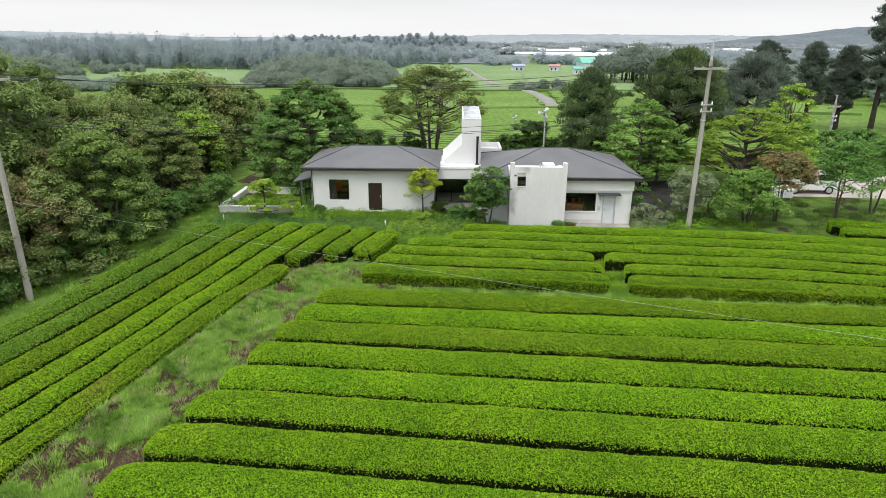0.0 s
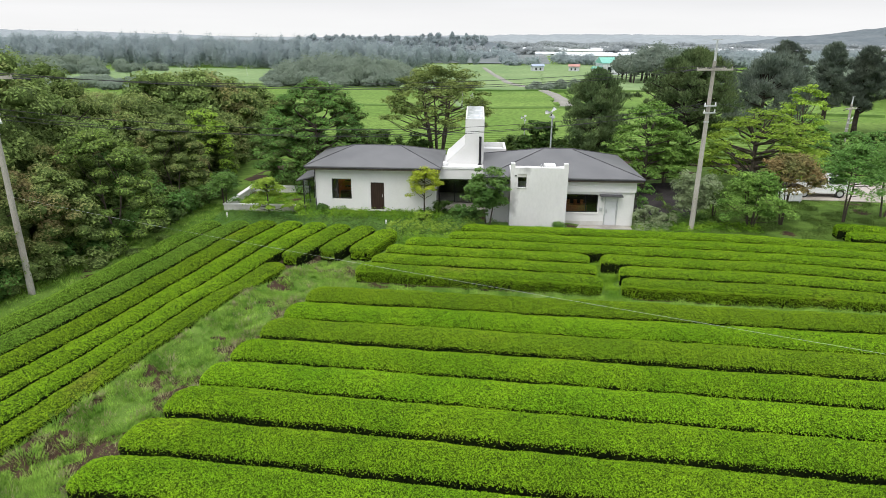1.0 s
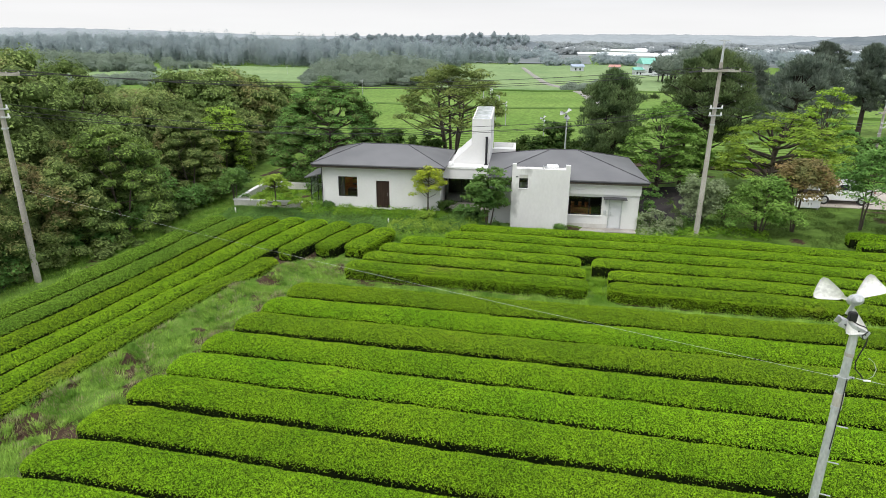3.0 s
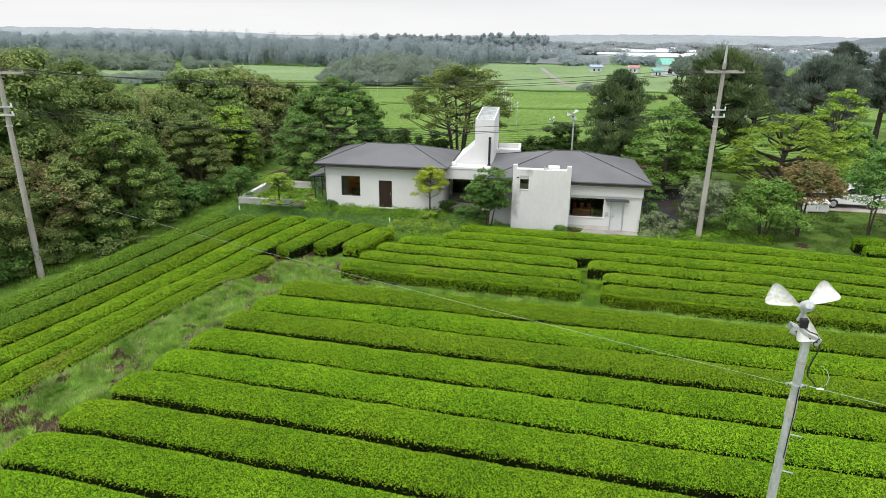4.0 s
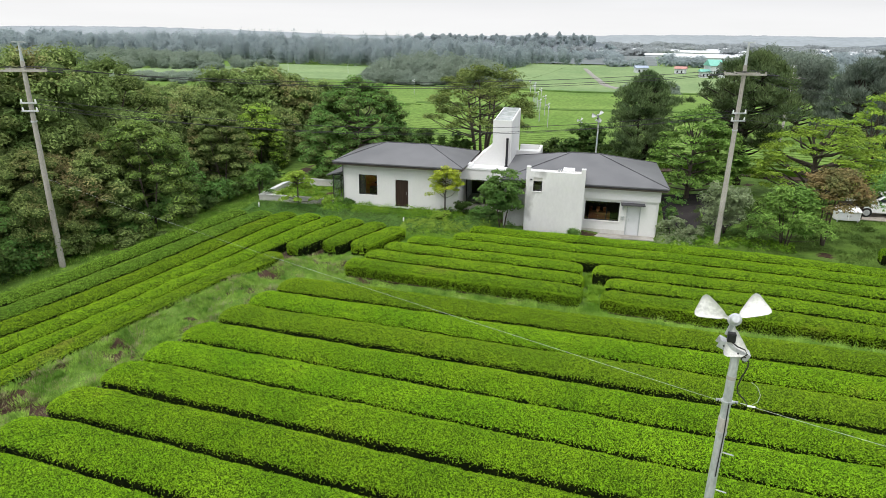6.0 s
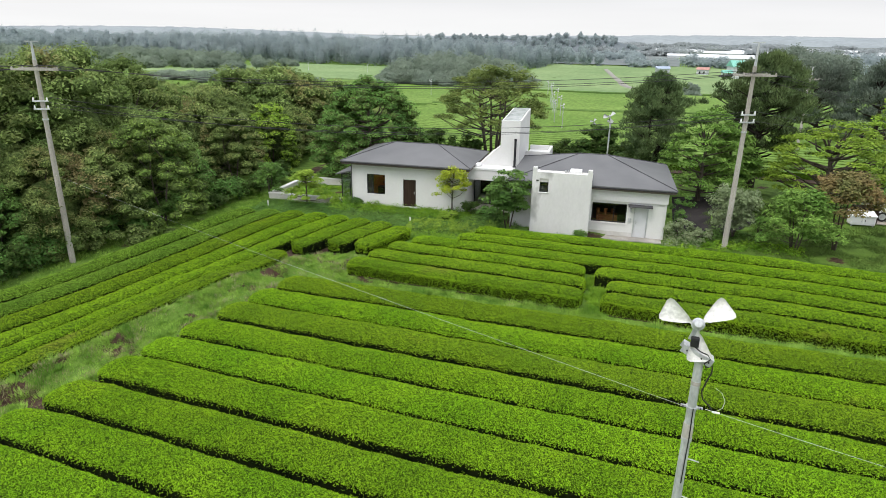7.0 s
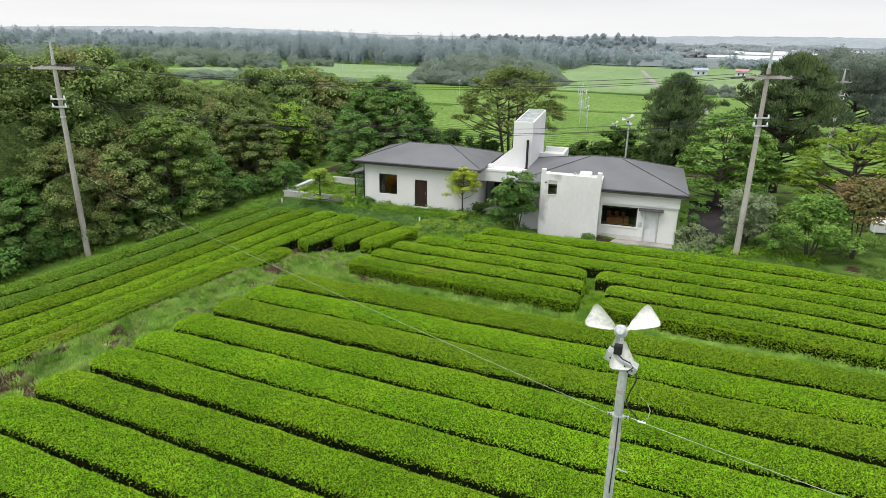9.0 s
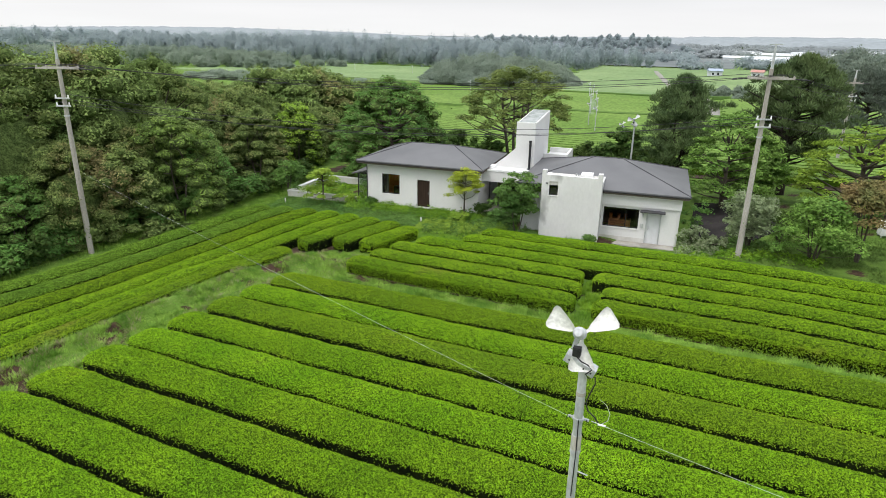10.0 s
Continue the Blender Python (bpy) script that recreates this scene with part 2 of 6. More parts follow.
# woods and plain farther off: paler still, haze painted into the base colours
M_FARWOOD_MID = mat("misty_woods_hazed", (0.335, 0.392, 0.405), (0.38, 0.44, 0.442), scale=0.03, fine=0.5, rough=0.95, bump=0.0, grain=0.05, spec=0.0, island=0.05, translucent=0.6)
M_PLAIN = mat("misty_plain_hazed", (0.15, 0.17, 0.17), (0.195, 0.215, 0.21), scale=0.006, fine=0.03, rough=0.95, bump=0, grain=0.2, spec=0.0)
M_FARWOOD2 = mat("remote_woods_hazed", (0.30, 0.332, 0.338), (0.335, 0.366, 0.37), scale=0.02, fine=0.2, rough=0.95, bump=0.0, grain=0.1, spec=0.0, island=0.07, translucent=0.45)
# green and blue roof tones are dulled: haze put into the colour
M_GREENROOF = mat("green_roof_sheet", (0.16, 0.42, 0.34), (0.2, 0.48, 0.39), scale=0.2, fine=2, rough=0.6, bump=0)
M_REDROOF = mat("red_roof_sheet", (0.4, 0.2, 0.17), (0.46, 0.25, 0.21), scale=0.2, fine=2, rough=0.6, bump=0)
M_BLUEROOF = mat("blue_roof_sheet", (0.3, 0.36, 0.46), (0.34, 0.4, 0.5), scale=0.2, fine=2, rough=0.6, bump=0)
M_FARWHITE = mat("distant_white_wall", (0.5, 0.53, 0.55), (0.6, 0.62, 0.64), scale=0.1, fine=2, rough=0.8, bump=0)


def plain(name, col, rough=0.5, transmission=0.0):
    m = bpy.data.materials.new(name)
    m.use_nodes = True
    p = m.node_tree.nodes["Principled BSDF"]
    p.inputs["Base Color"].default_value = (*col, 1)
    p.inputs["Roughness"].default_value = rough
    p.inputs["Transmission Weight"].default_value = transmission
    return m


M_GLASS = plain("window_glass", (0.9, 0.95, 0.95), 0.02, transmission=1.0)
M_SKYGLASS = mat("skylight_glass", (0.35, 0.38, 0.38), (0.55, 0.58, 0.58), scale=2.2, fine=12, rough=0.12, bump=0.0, spec=0.8)
M_CARGLASS = plain("car_glass", (0.02, 0.025, 0.03), 0.08)

# the ground: grass over reddish soil that shows through in worn patches
M_GROUND = bpy.data.materials.new("grassy_soil")
M_GROUND.use_nodes = True
gn, gl = M_GROUND.node_tree.nodes, M_GROUND.node_tree.links
gp = gn["Principled BSDF"]
gp.inputs["Roughness"].default_value = 0.95
gp.inputs["Specular IOR Level"].default_value = 0.15
gg = gn.new("ShaderNodeNewGeometry")


def gnoise(scale, detail=6.0):
    t = gn.new("ShaderNodeTexNoise")
    t.inputs["Scale"].default_value, t.inputs["Detail"].default_value = scale, detail
    gl.new(gg.outputs["Position"], t.inputs["Vector"])
    return t


def gramp(src, stops):
    r = gn.new("ShaderNodeValToRGB")
    els = r.color_ramp.elements
    for i, (pos, col) in enumerate(stops):
        e = els[i] if i < 2 else els.new(pos)
        e.position, e.color = pos, (*col, 1)
    gl.new(src, r.inputs["Fac"])
    return r.outputs["Color"]


grass_col = gramp(gnoise(1.2).outputs["Fac"], [(0.3, (0.075, 0.142, 0.02)), (0.7, (0.15, 0.25, 0.042))])
soil_col = gramp(gnoise(6.0).outputs["Fac"], [(0.3, (0.035, 0.021, 0.014)), (0.7, (0.085, 0.052, 0.035))])
wear_in = gn.new("ShaderNodeAttribute")
wear_in.attribute_name = "wear"
rough_edge = gn.new("ShaderNodeMath")
rough_edge.operation = "MULTIPLY_ADD"
rough_edge.inputs[1].default_value, rough_edge.inputs[2].default_value = 1.5, -0.75
gl.new(gnoise(7.0).outputs["Fac"], rough_edge.inputs[0])
wear_sum = gn.new("ShaderNodeMath")
gl.new(wear_in.outputs["Fac"], wear_sum.inputs[0])
gl.new(rough_edge.outputs[0], wear_sum.inputs[1])
patch = gramp(wear_sum.outputs[0], [(0.38, (0, 0, 0)), (0.62, (1, 1, 1))])
gmix = gn.new("ShaderNodeMix")
gmix.data_type = "RGBA"
gl.new(patch, gmix.inputs["Factor"])
gl.new(grass_col, gmix.inputs[6])
gl.new(soil_col, gmix.inputs[7])
gl.new(gmix.outputs[2], gp.inputs["Base Color"])
gb = gn.new("ShaderNodeBump")
gb.inputs["Strength"].default_value, gb.inputs["Distance"].default_value = 0.8, 0.08
gl.new(gnoise(9.0).outputs["Fac"], gb.inputs["Height"])
gl.new(gb.outputs["Normal"], gp.inputs["Normal"])

# ---- building helpers ----
RNG = np.random.default_rng(7)


def ss(a, b, v):
    t = np.clip((v - a) / (b - a), 0.0, 1.0)
    return t * t * (3 - 2 * t)


def ground_z(x, y):
    """Height of the land: the tea terrace, the lower beds and house plot behind it, the hollow by the woods, the valley beyond."""
    a = -1.27 + 0.03 * np.clip(x, -12, 18) + 0.012 * (np.minimum(y, 25) - 18)
    b = -1.85 + 0.03 * np.clip(x, -8, 14) - 0.03 * (np.clip(y, 28, 40) - 28)
    h = a + (b - a) * ss(25.3, 27.8, y)
    c = -3.05 + 0.65 * ss(22, 38, y)
    g = h + (c - h) * ss(8, 18, -x)
    g = g - 0.33 * ss(38.8, 40.5, y) * ss(3.5, 6, x) * (1 - ss(10.6, 11.8, x)) * (1 - ss(50, 56, y))
    # the grassy bank beside the sloping bed
    edge = x + 13.15 - 0.18 * (y - 20)
    g = g + 0.52 * np.exp(-((edge - 0.5) / 0.75) ** 2) * ss(-0.05, 0.3, edge) * (1 - ss(29.5, 32, y))
    return g - 5.8 * ss(55, 320, y)


def wear_at(x, y):
    """How far the grass is trodden down to the soil, 0 to 1."""
    q = noise.noise((x * 0.5, y * 0.5, 3.3)) + 0.6 * noise.noise((x * 1.5, y * 1.5, 8.1)) + 0.3 * noise.noise((x * 4.0, y * 4.0, 1.7))
    ends = x + 8.1 + 0.19 * (24 - y) + 0.75
    q += 0.5 * math.exp(-(ends / 0.85) ** 2) if y < 27 else 0.0
    q -= 0.35 if (x > 8 and y > 34) or x < -18 else 0.0
    q += 0.3 * math.exp(-((x + 6.5) / 1.6) ** 2 - ((y - 28.6) / 1.4) ** 2)
    q -= 0.4 if x > -4 and 24.3 < y < 29.5 else 0.0
    return float(ss(0.1, 0.38, q))


def gz(x, y):
    return float(ground_z(x, y))


def mesh_of(name, verts, faces, material, smooth=False):
    me = bpy.data.meshes.new(name)
    me.from_pydata(verts, [], faces)
    if smooth:
        me.polygons.foreach_set("use_smooth", [True] * len(me.polygons))
    me.materials.append(material)
    me.update()
    return me


def quad_mesh(name, corners, material):
    """corners: array (n, k, 3); one loose face each, k corners."""
    n, k = corners.shape[:2]
    me = bpy.data.meshes.new(name)
    me.vertices.add(n * k)
    me.vertices.foreach_set("co", corners.reshape(-1).astype(np.float32))
    me.loops.add(n * k)
    me.loops.foreach_set("vertex_index", np.arange(n * k, dtype=np.int32))
    me.polygons.add(n)
    me.polygons.foreach_set("loop_start", np.arange(0, n * k, k, dtype=np.int32))
    me.polygons.foreach_set("loop_total", np.full(n, k, dtype=np.int32))
    me.materials.append(material)
    me.update(calc_edges=True)
    return me


def part(name, shape, material=None, parent=None, label="", m=None):
    """Link a bmesh or a mesh as one mesh object under a thing or under a part."""
    if isinstance(shape, bmesh.types.BMesh):
        me = bpy.data.meshes.new(name)
        shape.to_mesh(me)
        shape.free()
    else:
        me = shape
    if material and not me.materials:
        me.materials.append(material)
    ob = new(name, me)
    if parent:
        ob.parent = parent
    if m:
        ob.matrix_basis = m
    if label:
        ob["label"] = label
    return ob


def thing(name, m, label, category, group="", kind=""):
    ob = new(name)
    ob.empty_display_size = 0.2
    ob.matrix_basis = m
    return tagged(ob, label, category, group, kind)


def box(bm, x0, x1, y0, y1, z0, z1, bevel=0.0):
    r = bmesh.ops.create_cube(bm, size=1, matrix=Matrix.LocRotScale(((x0 + x1) / 2, (y0 + y1) / 2, (z0 + z1) / 2), None, (abs(x1 - x0), abs(y1 - y0), abs(z1 - z0))))
    if bevel:
        edges = list({e for v in r["verts"] for e in v.link_edges})
        bmesh.ops.bevel(bm, geom=edges, offset=bevel, segments=2, affect="EDGES", profile=0.5)
    return bm


def boxes(*specs, bevel=0.0):
    bm = bmesh.new()
    for s in specs:
        box(bm, *s, bevel=bevel)
    return bm


def rod(bm, p, q, r0, r1=None, seg=10, caps=True):
    p, q = Vector(p), Vector(q)
    d = q - p
    m = Matrix.Translation((p + q) / 2) @ d.to_track_quat("Z", "Y").to_matrix().to_4x4()
    bmesh.ops.create_cone(bm, cap_ends=caps, segments=seg, radius1=r0, radius2=r0 if r1 is None else r1, depth=d.length, matrix=m)
    return bm


def wall_holes(bm, x0, x1, y0, y1, z0, z1, holes):
    """A straight wall between x0 and x1 with rectangular openings (hx0, hx1, hz0, hz1) right through it."""
    x = x0
    for hx0, hx1, hz0, hz1 in sorted(holes):
        box(bm, x, hx0, y0, y1, z0, z1)
        if hz0 > z0:
            box(bm, hx0, hx1, y0, y1, z0, hz0)
        if hz1 < z1:
            box(bm, hx0, hx1, y0, y1, hz1, z1)
        x = hx1
    box(bm, x, x1, y0, y1, z0, z1)
    return bm


def pierced_wall(x0, x1, y0, y1, z0, z1, hx0, hx1, hz0, hz1):
    """One wall slab with a single rectangular opening, as one closed shell."""
    bm = bmesh.new()
    ring = []
    for y in (y0, y1):
        ring.append([bm.verts.new((x, y, z)) for x, z in ((x0, z0), (x1, z0), (x1, z1), (x0, z1))])
        ring.append([bm.verts.new((x, y, z)) for x, z in ((hx0, hz0), (hx1, hz0), (hx1, hz1), (hx0, hz1))])
    of, hf, ob_, hb = ring
    for i in range(4):
        j = (i + 1) % 4
        bm.faces.new((of[i], of[j], hf[j], hf[i]))
        bm.faces.new((ob_[j], ob_[i], hb[i], hb[j]))
        bm.faces.new((of[j], of[i], ob_[i], ob_[j]))
        bm.faces.new((hf[i], hf[j], hb[j], hb[i]))
    return bm


def tube_mesh(name, pts, radii, material, seg=7):
    """A tapered tube through points, as verts and faces."""
    v, f = [], []
    tube_into(v, f, pts, radii, seg)
    return mesh_of(name, v, f, material, True)


def tube_into(v, f, pts, radii, seg=7):
    pts = [Vector(p) for p in pts]
    base = len(v)
    for i, p in enumerate(pts):
        d = (pts[min(i + 1, len(pts) - 1)] - pts[max(i - 1, 0)]).normalized()
        a = d.orthogonal().normalized()
        b = d.cross(a)
        for k in range(seg):
            w = 2 * math.pi * k / seg
            v.append(tuple(p + (a * math.cos(w) + b * math.sin(w)) * radii[i]))
    for i in range(len(pts) - 1):
        for k in range(seg):
            f.append((base + i * seg + k, base + i * seg + (k + 1) % seg, base + (i + 1) * seg + (k + 1) % seg, base + (i + 1) * seg + k))
    f.append(tuple(base + (len(pts) - 1) * seg + k for k in range(seg)))


def leaf_quads(p, nrm, size, rng, aspect=0.55, tilt=0.6):
    """Diamond leaves at points p, facing roughly along nrm."""
    n = len(p)
    nr = nrm + rng.normal(0, tilt, (n, 3))
    nr /= np.linalg.norm(nr, axis=1, keepdims=True) + 1e-9
    a = np.cross(nr, rng.normal(0, 1, (n, 3)))
    a /= np.linalg.norm(a, axis=1, keepdims=True) + 1e-9
    b = np.cross(nr, a)
    s = (size * rng.uniform(0.65, 1.35, n))[:, None]
    return np.stack([p - a * s * 0.5, p + b * s * aspect * 0.5 - a * s * 0.05, p + a * s * 0.5, p - b * s * aspect * 0.5 - a * s * 0.05], axis=1)


def leaf_tris(p, nrm, size, rng, aspect=0.6, tilt=0.5):
    """Pointed three-cornered leaves, for coats of very many."""
    n = len(p)
    nr = nrm + rng.normal(0, tilt, (n, 3))
    nr /= np.linalg.norm(nr, axis=1, keepdims=True) + 1e-9
    a = np.cross(nr, rng.normal(0, 1, (n, 3)))
    a /= np.linalg.norm(a, axis=1, keepdims=True) + 1e-9
    b = np.cross(nr, a)
    s = (size * rng.uniform(0.65, 1.35, n))[:, None]
    return np.stack([p - a * s * 0.45 - b * s * aspect * 0.55, p - a * s * 0.45 + b * s * aspect * 0.55, p + a * s * 0.65], axis=1)

# ---- the land ----


def build_ground():
    xs = np.unique(np.concatenate([np.arange(-45, 46, 0.9), np.arange(-16, -5.8, 0.3), np.linspace(-160, -45, 24), np.linspace(45, 160, 24), np.linspace(-3200, -160, 22), np.linspace(160, 3200, 22)]))
    ys = np.unique(np.concatenate([np.arange(-6, 64, 0.9), np.arange(9, 42, 0.3), np.linspace(-200, -6, 12), np.linspace(64, 340, 50), np.linspace(340, 4200, 24)]))
    gx, gy = np.meshgrid(xs, ys)
    h = ground_z(gx, gy)
    near = (np.abs(gx) < 46) & (gy < 64) & (gy > -6)
    h = h + near * 0.05 * np.sin(gx * 1.7 + 0.6 * np.sin(gy)) * np.cos(gy * 1.3)
    nx = len(xs)
    v = np.stack([gx, gy, h], axis=-1).reshape(-1, 3).tolist()
    f = [(j * nx + i, j * nx + i + 1, (j + 1) * nx + i + 1, (j + 1) * nx + i) for j in range(len(ys) - 1) for i in range(nx - 1)]
    me = mesh_of("ground", v, f, M_GROUND, True)
    wear = me.attributes.new("wear", "FLOAT", "POINT")
    wear.data.foreach_set("value", [wear_at(q[0], q[1]) if -46 < q[0] < 46 and -8 < q[1] < 66 else 0.15 for q in v])
    ob = new("ground", me)
    tagged(ob, "grassy land with worn reddish soil patches", "ground", kind="structure")


build_ground()


def sheet(name, outline, material, lift, label, category, step=1.5):
    """A paved or bare patch that follows the land: a convex outline, filled by a grid."""
    bm = bmesh.new()
    vs = [bm.verts.new((x, y, 0)) for x, y in outline]
    bm.faces.new(vs)
    span = max(max(p[0] for p in outline) - min(p[0] for p in outline), max(p[1] for p in outline) - min(p[1] for p in outline))
    for axis in (0, 1):
        lo, hi = min(p[axis] for p in outline), max(p[axis] for p in outline)
        k = lo + step
        while k < hi:
            co, no = [0, 0, 0], [0, 0, 0]
            co[axis], no[axis] = k, 1
            bmesh.ops.bisect_plane(bm, geom=bm.verts[:] + bm.edges[:] + bm.faces[:], plane_co=co, plane_no=no)
            k += max(step, span / 60)
    for q in bm.verts:
        q.co.z = gz(q.co.x, q.co.y) + lift
    ret = bmesh.ops.extrude_face_region(bm, geom=bm.faces[:])
    for g in ret["geom"]:
        if isinstance(g, bmesh.types.BMVert):
            g.co.z += 0.05
    ob = part(name, bm, material)
    return tagged(ob, label, category, kind="structure")


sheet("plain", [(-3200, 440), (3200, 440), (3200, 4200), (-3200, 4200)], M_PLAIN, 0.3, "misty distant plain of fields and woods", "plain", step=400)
sheet("soil_bed", [(-34, 65), (34, 62.5), (34, 115), (-34, 118)], M_SOIL, 0.03, "dark soil between the far tea rows", "soil", step=4)
sheet("road", [(20.5, 50.4), (60, 51.6), (66, 62), (34, 59.6), (24, 57.5)], M_ROADWAY, 0.02, "pale concrete parking lane behind the lawn", "road")
sheet("pavement", [(9.2, 43.6), (12.4, 43.8), (14.6, 48), (14, 55), (9.0, 54)], M_ASPHALT, 0.02, "dark asphalt drive beside the house", "drive")
sheet("soil_patch", [(-24.2, 52.6), (-22.8, 51.8), (-21.6, 55), (-22.2, 61), (-23.6, 60)], M_SOIL, -0.04, "bare brown earth track by the woods", "soil")

sheet("soil_bed", [(-11.9, 3.2), (44, 0.2), (44, 23.1), (-7.6, 25.4)], M_SOIL, 0.03, "dark soil under the tea terrace", "soil")
sheet("soil_bed", [(-7.0, 29.3), (4.8, 28.3), (4.4, 38.6), (-2.9, 39.2)], M_SOIL, 0.03, "dark soil under the lower tea bed", "soil")
sheet("soil_bed", [(6.3, 28.2), (42, 25.1), (42, 34.8), (5.8, 38.4)], M_SOIL, 0.03, "dark soil under the lower tea bed", "soil")
sheet("soil_bed", [(-26.0, 3.0), (-16.2, 3.0), (-11.6, 30.0), (-10.2, 37.6), (-19.8, 37.2)], M_SOIL, 0.03, "dark soil under the tea rows by the woods", "soil")

# ---- tea hedges ----
HALF = [(0.88, 0.0), (0.96, 0.25), (1.0, 0.5), (0.985, 0.62), (0.92, 0.705), (0.74, 0.782), (0.4, 0.828)]
PROFILE = [(-u, z) for u, z in HALF] + [(0.0, 0.838)] + [(u, z) for u, z in reversed(HALF)]
HEDGES = []


def tea_hedge(p0, p1, width, leaf_mat, density, size, dense_to=None, height=1.0, skirt=0.0, group="tea hedge rows", label="long clipped tea hedge with a rounded bright green top"):
    """One clipped row from p0 to p1: the twiggy body and the coat of young leaves on it."""
    rng = np.random.default_rng(int(abs(p0[0] * 131 + p0[1] * 977)) + 3)
    a, b = np.array(p0, float), np.array(p1, float)
    length = float(np.linalg.norm(b - a))
    d = (b - a) / length
    side = np.array([-d[1], d[0]])
    w = width / 2
    HEDGES.append((a, d, side, length, w))
    org = Vector((a[0], a[1], gz(*a)))
    ph = rng.uniform(0, 6.28, 6)

    def surface(s, u, h):
        """Points on the coat: s along the row, u across (-1..1), h height."""
        end = np.minimum(s, length - s)
        k = 0.6 + 0.4 * np.sqrt(np.clip(1 - (1 - np.clip(end / 0.6, 0, 1)) ** 2, 0, 1))
        wob = 0.012 * np.sin(s * 0.9 + ph[0]) + 0.01 * np.sin(s * 2.3 + ph[1]) + 0.012 * np.sin(s * 5.1 + ph[4])
        hh = h * height * (0.6 + 0.4 * k) * (1 + 0.02 * np.sin(s * 0.7 + ph[2]) + 0.015 * np.sin(s * 1.9 + ph[3]) + 0.012 * np.sin(s * 4.4 + u * 3 + ph[5]))
        x = a[0] + d[0] * s + side[0] * (u * w * k + wob * np.abs(u) * np.sign(u))
        y = a[1] + d[1] * s + side[1] * (u * w * k + wob * np.abs(u) * np.sign(u))
        return np.stack([x, y, ground_z(x, y) - 0.03 + hh], axis=-1)

    segs = max(4, int(length / 0.45))
    ends = [0.0, 0.08, 0.2, 0.4]
    s_list = np.array(ends + list(np.linspace(0.7, length - 0.7, segs)) + [length - e for e in reversed(ends)])
    pu, pz = np.array([q[0] for q in PROFILE]), np.array([q[1] for q in PROFILE])
    S, U = np.meshgrid(s_list, pu, indexing="ij")
    Z = np.broadcast_to(pz, S.shape)
    pts = surface(S, U * 0.965, Z * 0.955)
    pts[..., 2] += np.where(Z > 0.1, rng.normal(0, 0.008, Z.shape), 0)
    m = len(pu)
    v = (pts - np.array(org)).reshape(-1, 3).tolist()
    f = [(i * m + k, i * m + k + 1, (i + 1) * m + k + 1, (i + 1) * m + k) for i in range(len(s_list) - 1) for k in range(m - 1)]
    f += [tuple(range(m)), tuple((len(s_list) - 1) * m + k for k in reversed(range(m)))]
    ob = thing("tea_hedge", Matrix.Translation(org), label, "hedge", group)
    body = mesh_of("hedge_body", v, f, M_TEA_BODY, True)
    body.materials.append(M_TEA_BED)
    # flanks take the colour with the furrow shade, tops the lower leaves
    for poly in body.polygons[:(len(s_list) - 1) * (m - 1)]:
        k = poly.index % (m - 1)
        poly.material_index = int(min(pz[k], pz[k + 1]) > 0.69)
    part("hedge_body", body, parent=ob, label="dense twigs under the leaves, furrow shade in their dark colour")
    # leaves, thick on the top and shoulders, thinner down the sides
    arc = np.concatenate([[0], np.cumsum(np.hypot(np.diff(pu * w), np.diff(pz)))])
    far = length if dense_to is None else min(length, dense_to)
    n = int(density * far * 1.6 * width / 1.55)
    n2 = int(density * 0.2 * (length - far) * 1.9)
    s = np.concatenate([rng.uniform(0, far, n), rng.uniform(far, length, n2)])
    edge = float(np.interp(0.665, pz[:8], arc[:8])) / arc[-1]
    q = rng.uniform(0, 1, n + n2)
    top = rng.uniform(0, 1, n + n2) < 0.98
    pos = np.where(top, edge + q * (1 - 2 * edge), np.where(q < 0.5, 0.07 + q * 0.3, 0.78 + (q - 0.5) * 0.3)) * arc[-1]
    # a ragged lower rim
    rim = (rng.uniform(0, 1, n + n2) < 0.035) & top
    drop = np.abs(rng.normal(0, 0.05, n + n2))
    pos = np.where(rim, np.where(q < 0.5, edge * arc[-1] - drop, (1 - edge) * arc[-1] + drop), pos)
    u, h = np.interp(pos, arc, pu), np.interp(pos, arc, pz)
    e = 0.01
    p = surface(s, u, h)
    pu2, ph2 = np.interp(pos + e, arc, pu), np.interp(pos + e, arc, pz)
    tx, tz = (pu2 - u) * w, ph2 - h
    ln = np.hypot(tx, tz) + 1e-9
    nrm = np.stack([-tz / ln * side[0], -tz / ln * side[1], tx / ln], axis=-1)
    p = p + nrm * rng.uniform(-0.012, 0.028, len(p))[:, None]
    sz = np.where(np.arange(len(p)) < n, size, size * 2.2)
    up = nrm + np.array([0, 0, 0.35])
    # leaves down the open side of an outer row
    if skirt:
        ns = int(density * length * 0.55)
        ssk, hs = rng.uniform(0, length, ns), 0.72 - 0.6 * rng.uniform(0, 1, ns) ** 1.9
        us = np.interp(hs, pz[7:][::-1], pu[7:][::-1]) * skirt
        psk = surface(ssk, us, hs)
        nsk = np.stack([np.full(ns, side[0] * skirt), np.full(ns, side[1] * skirt), np.full(ns, 0.0)], axis=-1)
        p, up = np.concatenate([p, psk + nsk * 0.015]), np.concatenate([up, nsk + np.array([0, 0, 0.5])])
        sz = np.concatenate([sz, np.full(ns, size)])
    # the two rounded ends
    ne = int(density * 1.1)
    se, qe = np.where(rng.uniform(0, 1, ne) < 0.5, 0.0, length), rng.uniform(0.1, 0.9, ne) * arc[-1]
    inn = np.sqrt(rng.uniform(0, 1, ne))
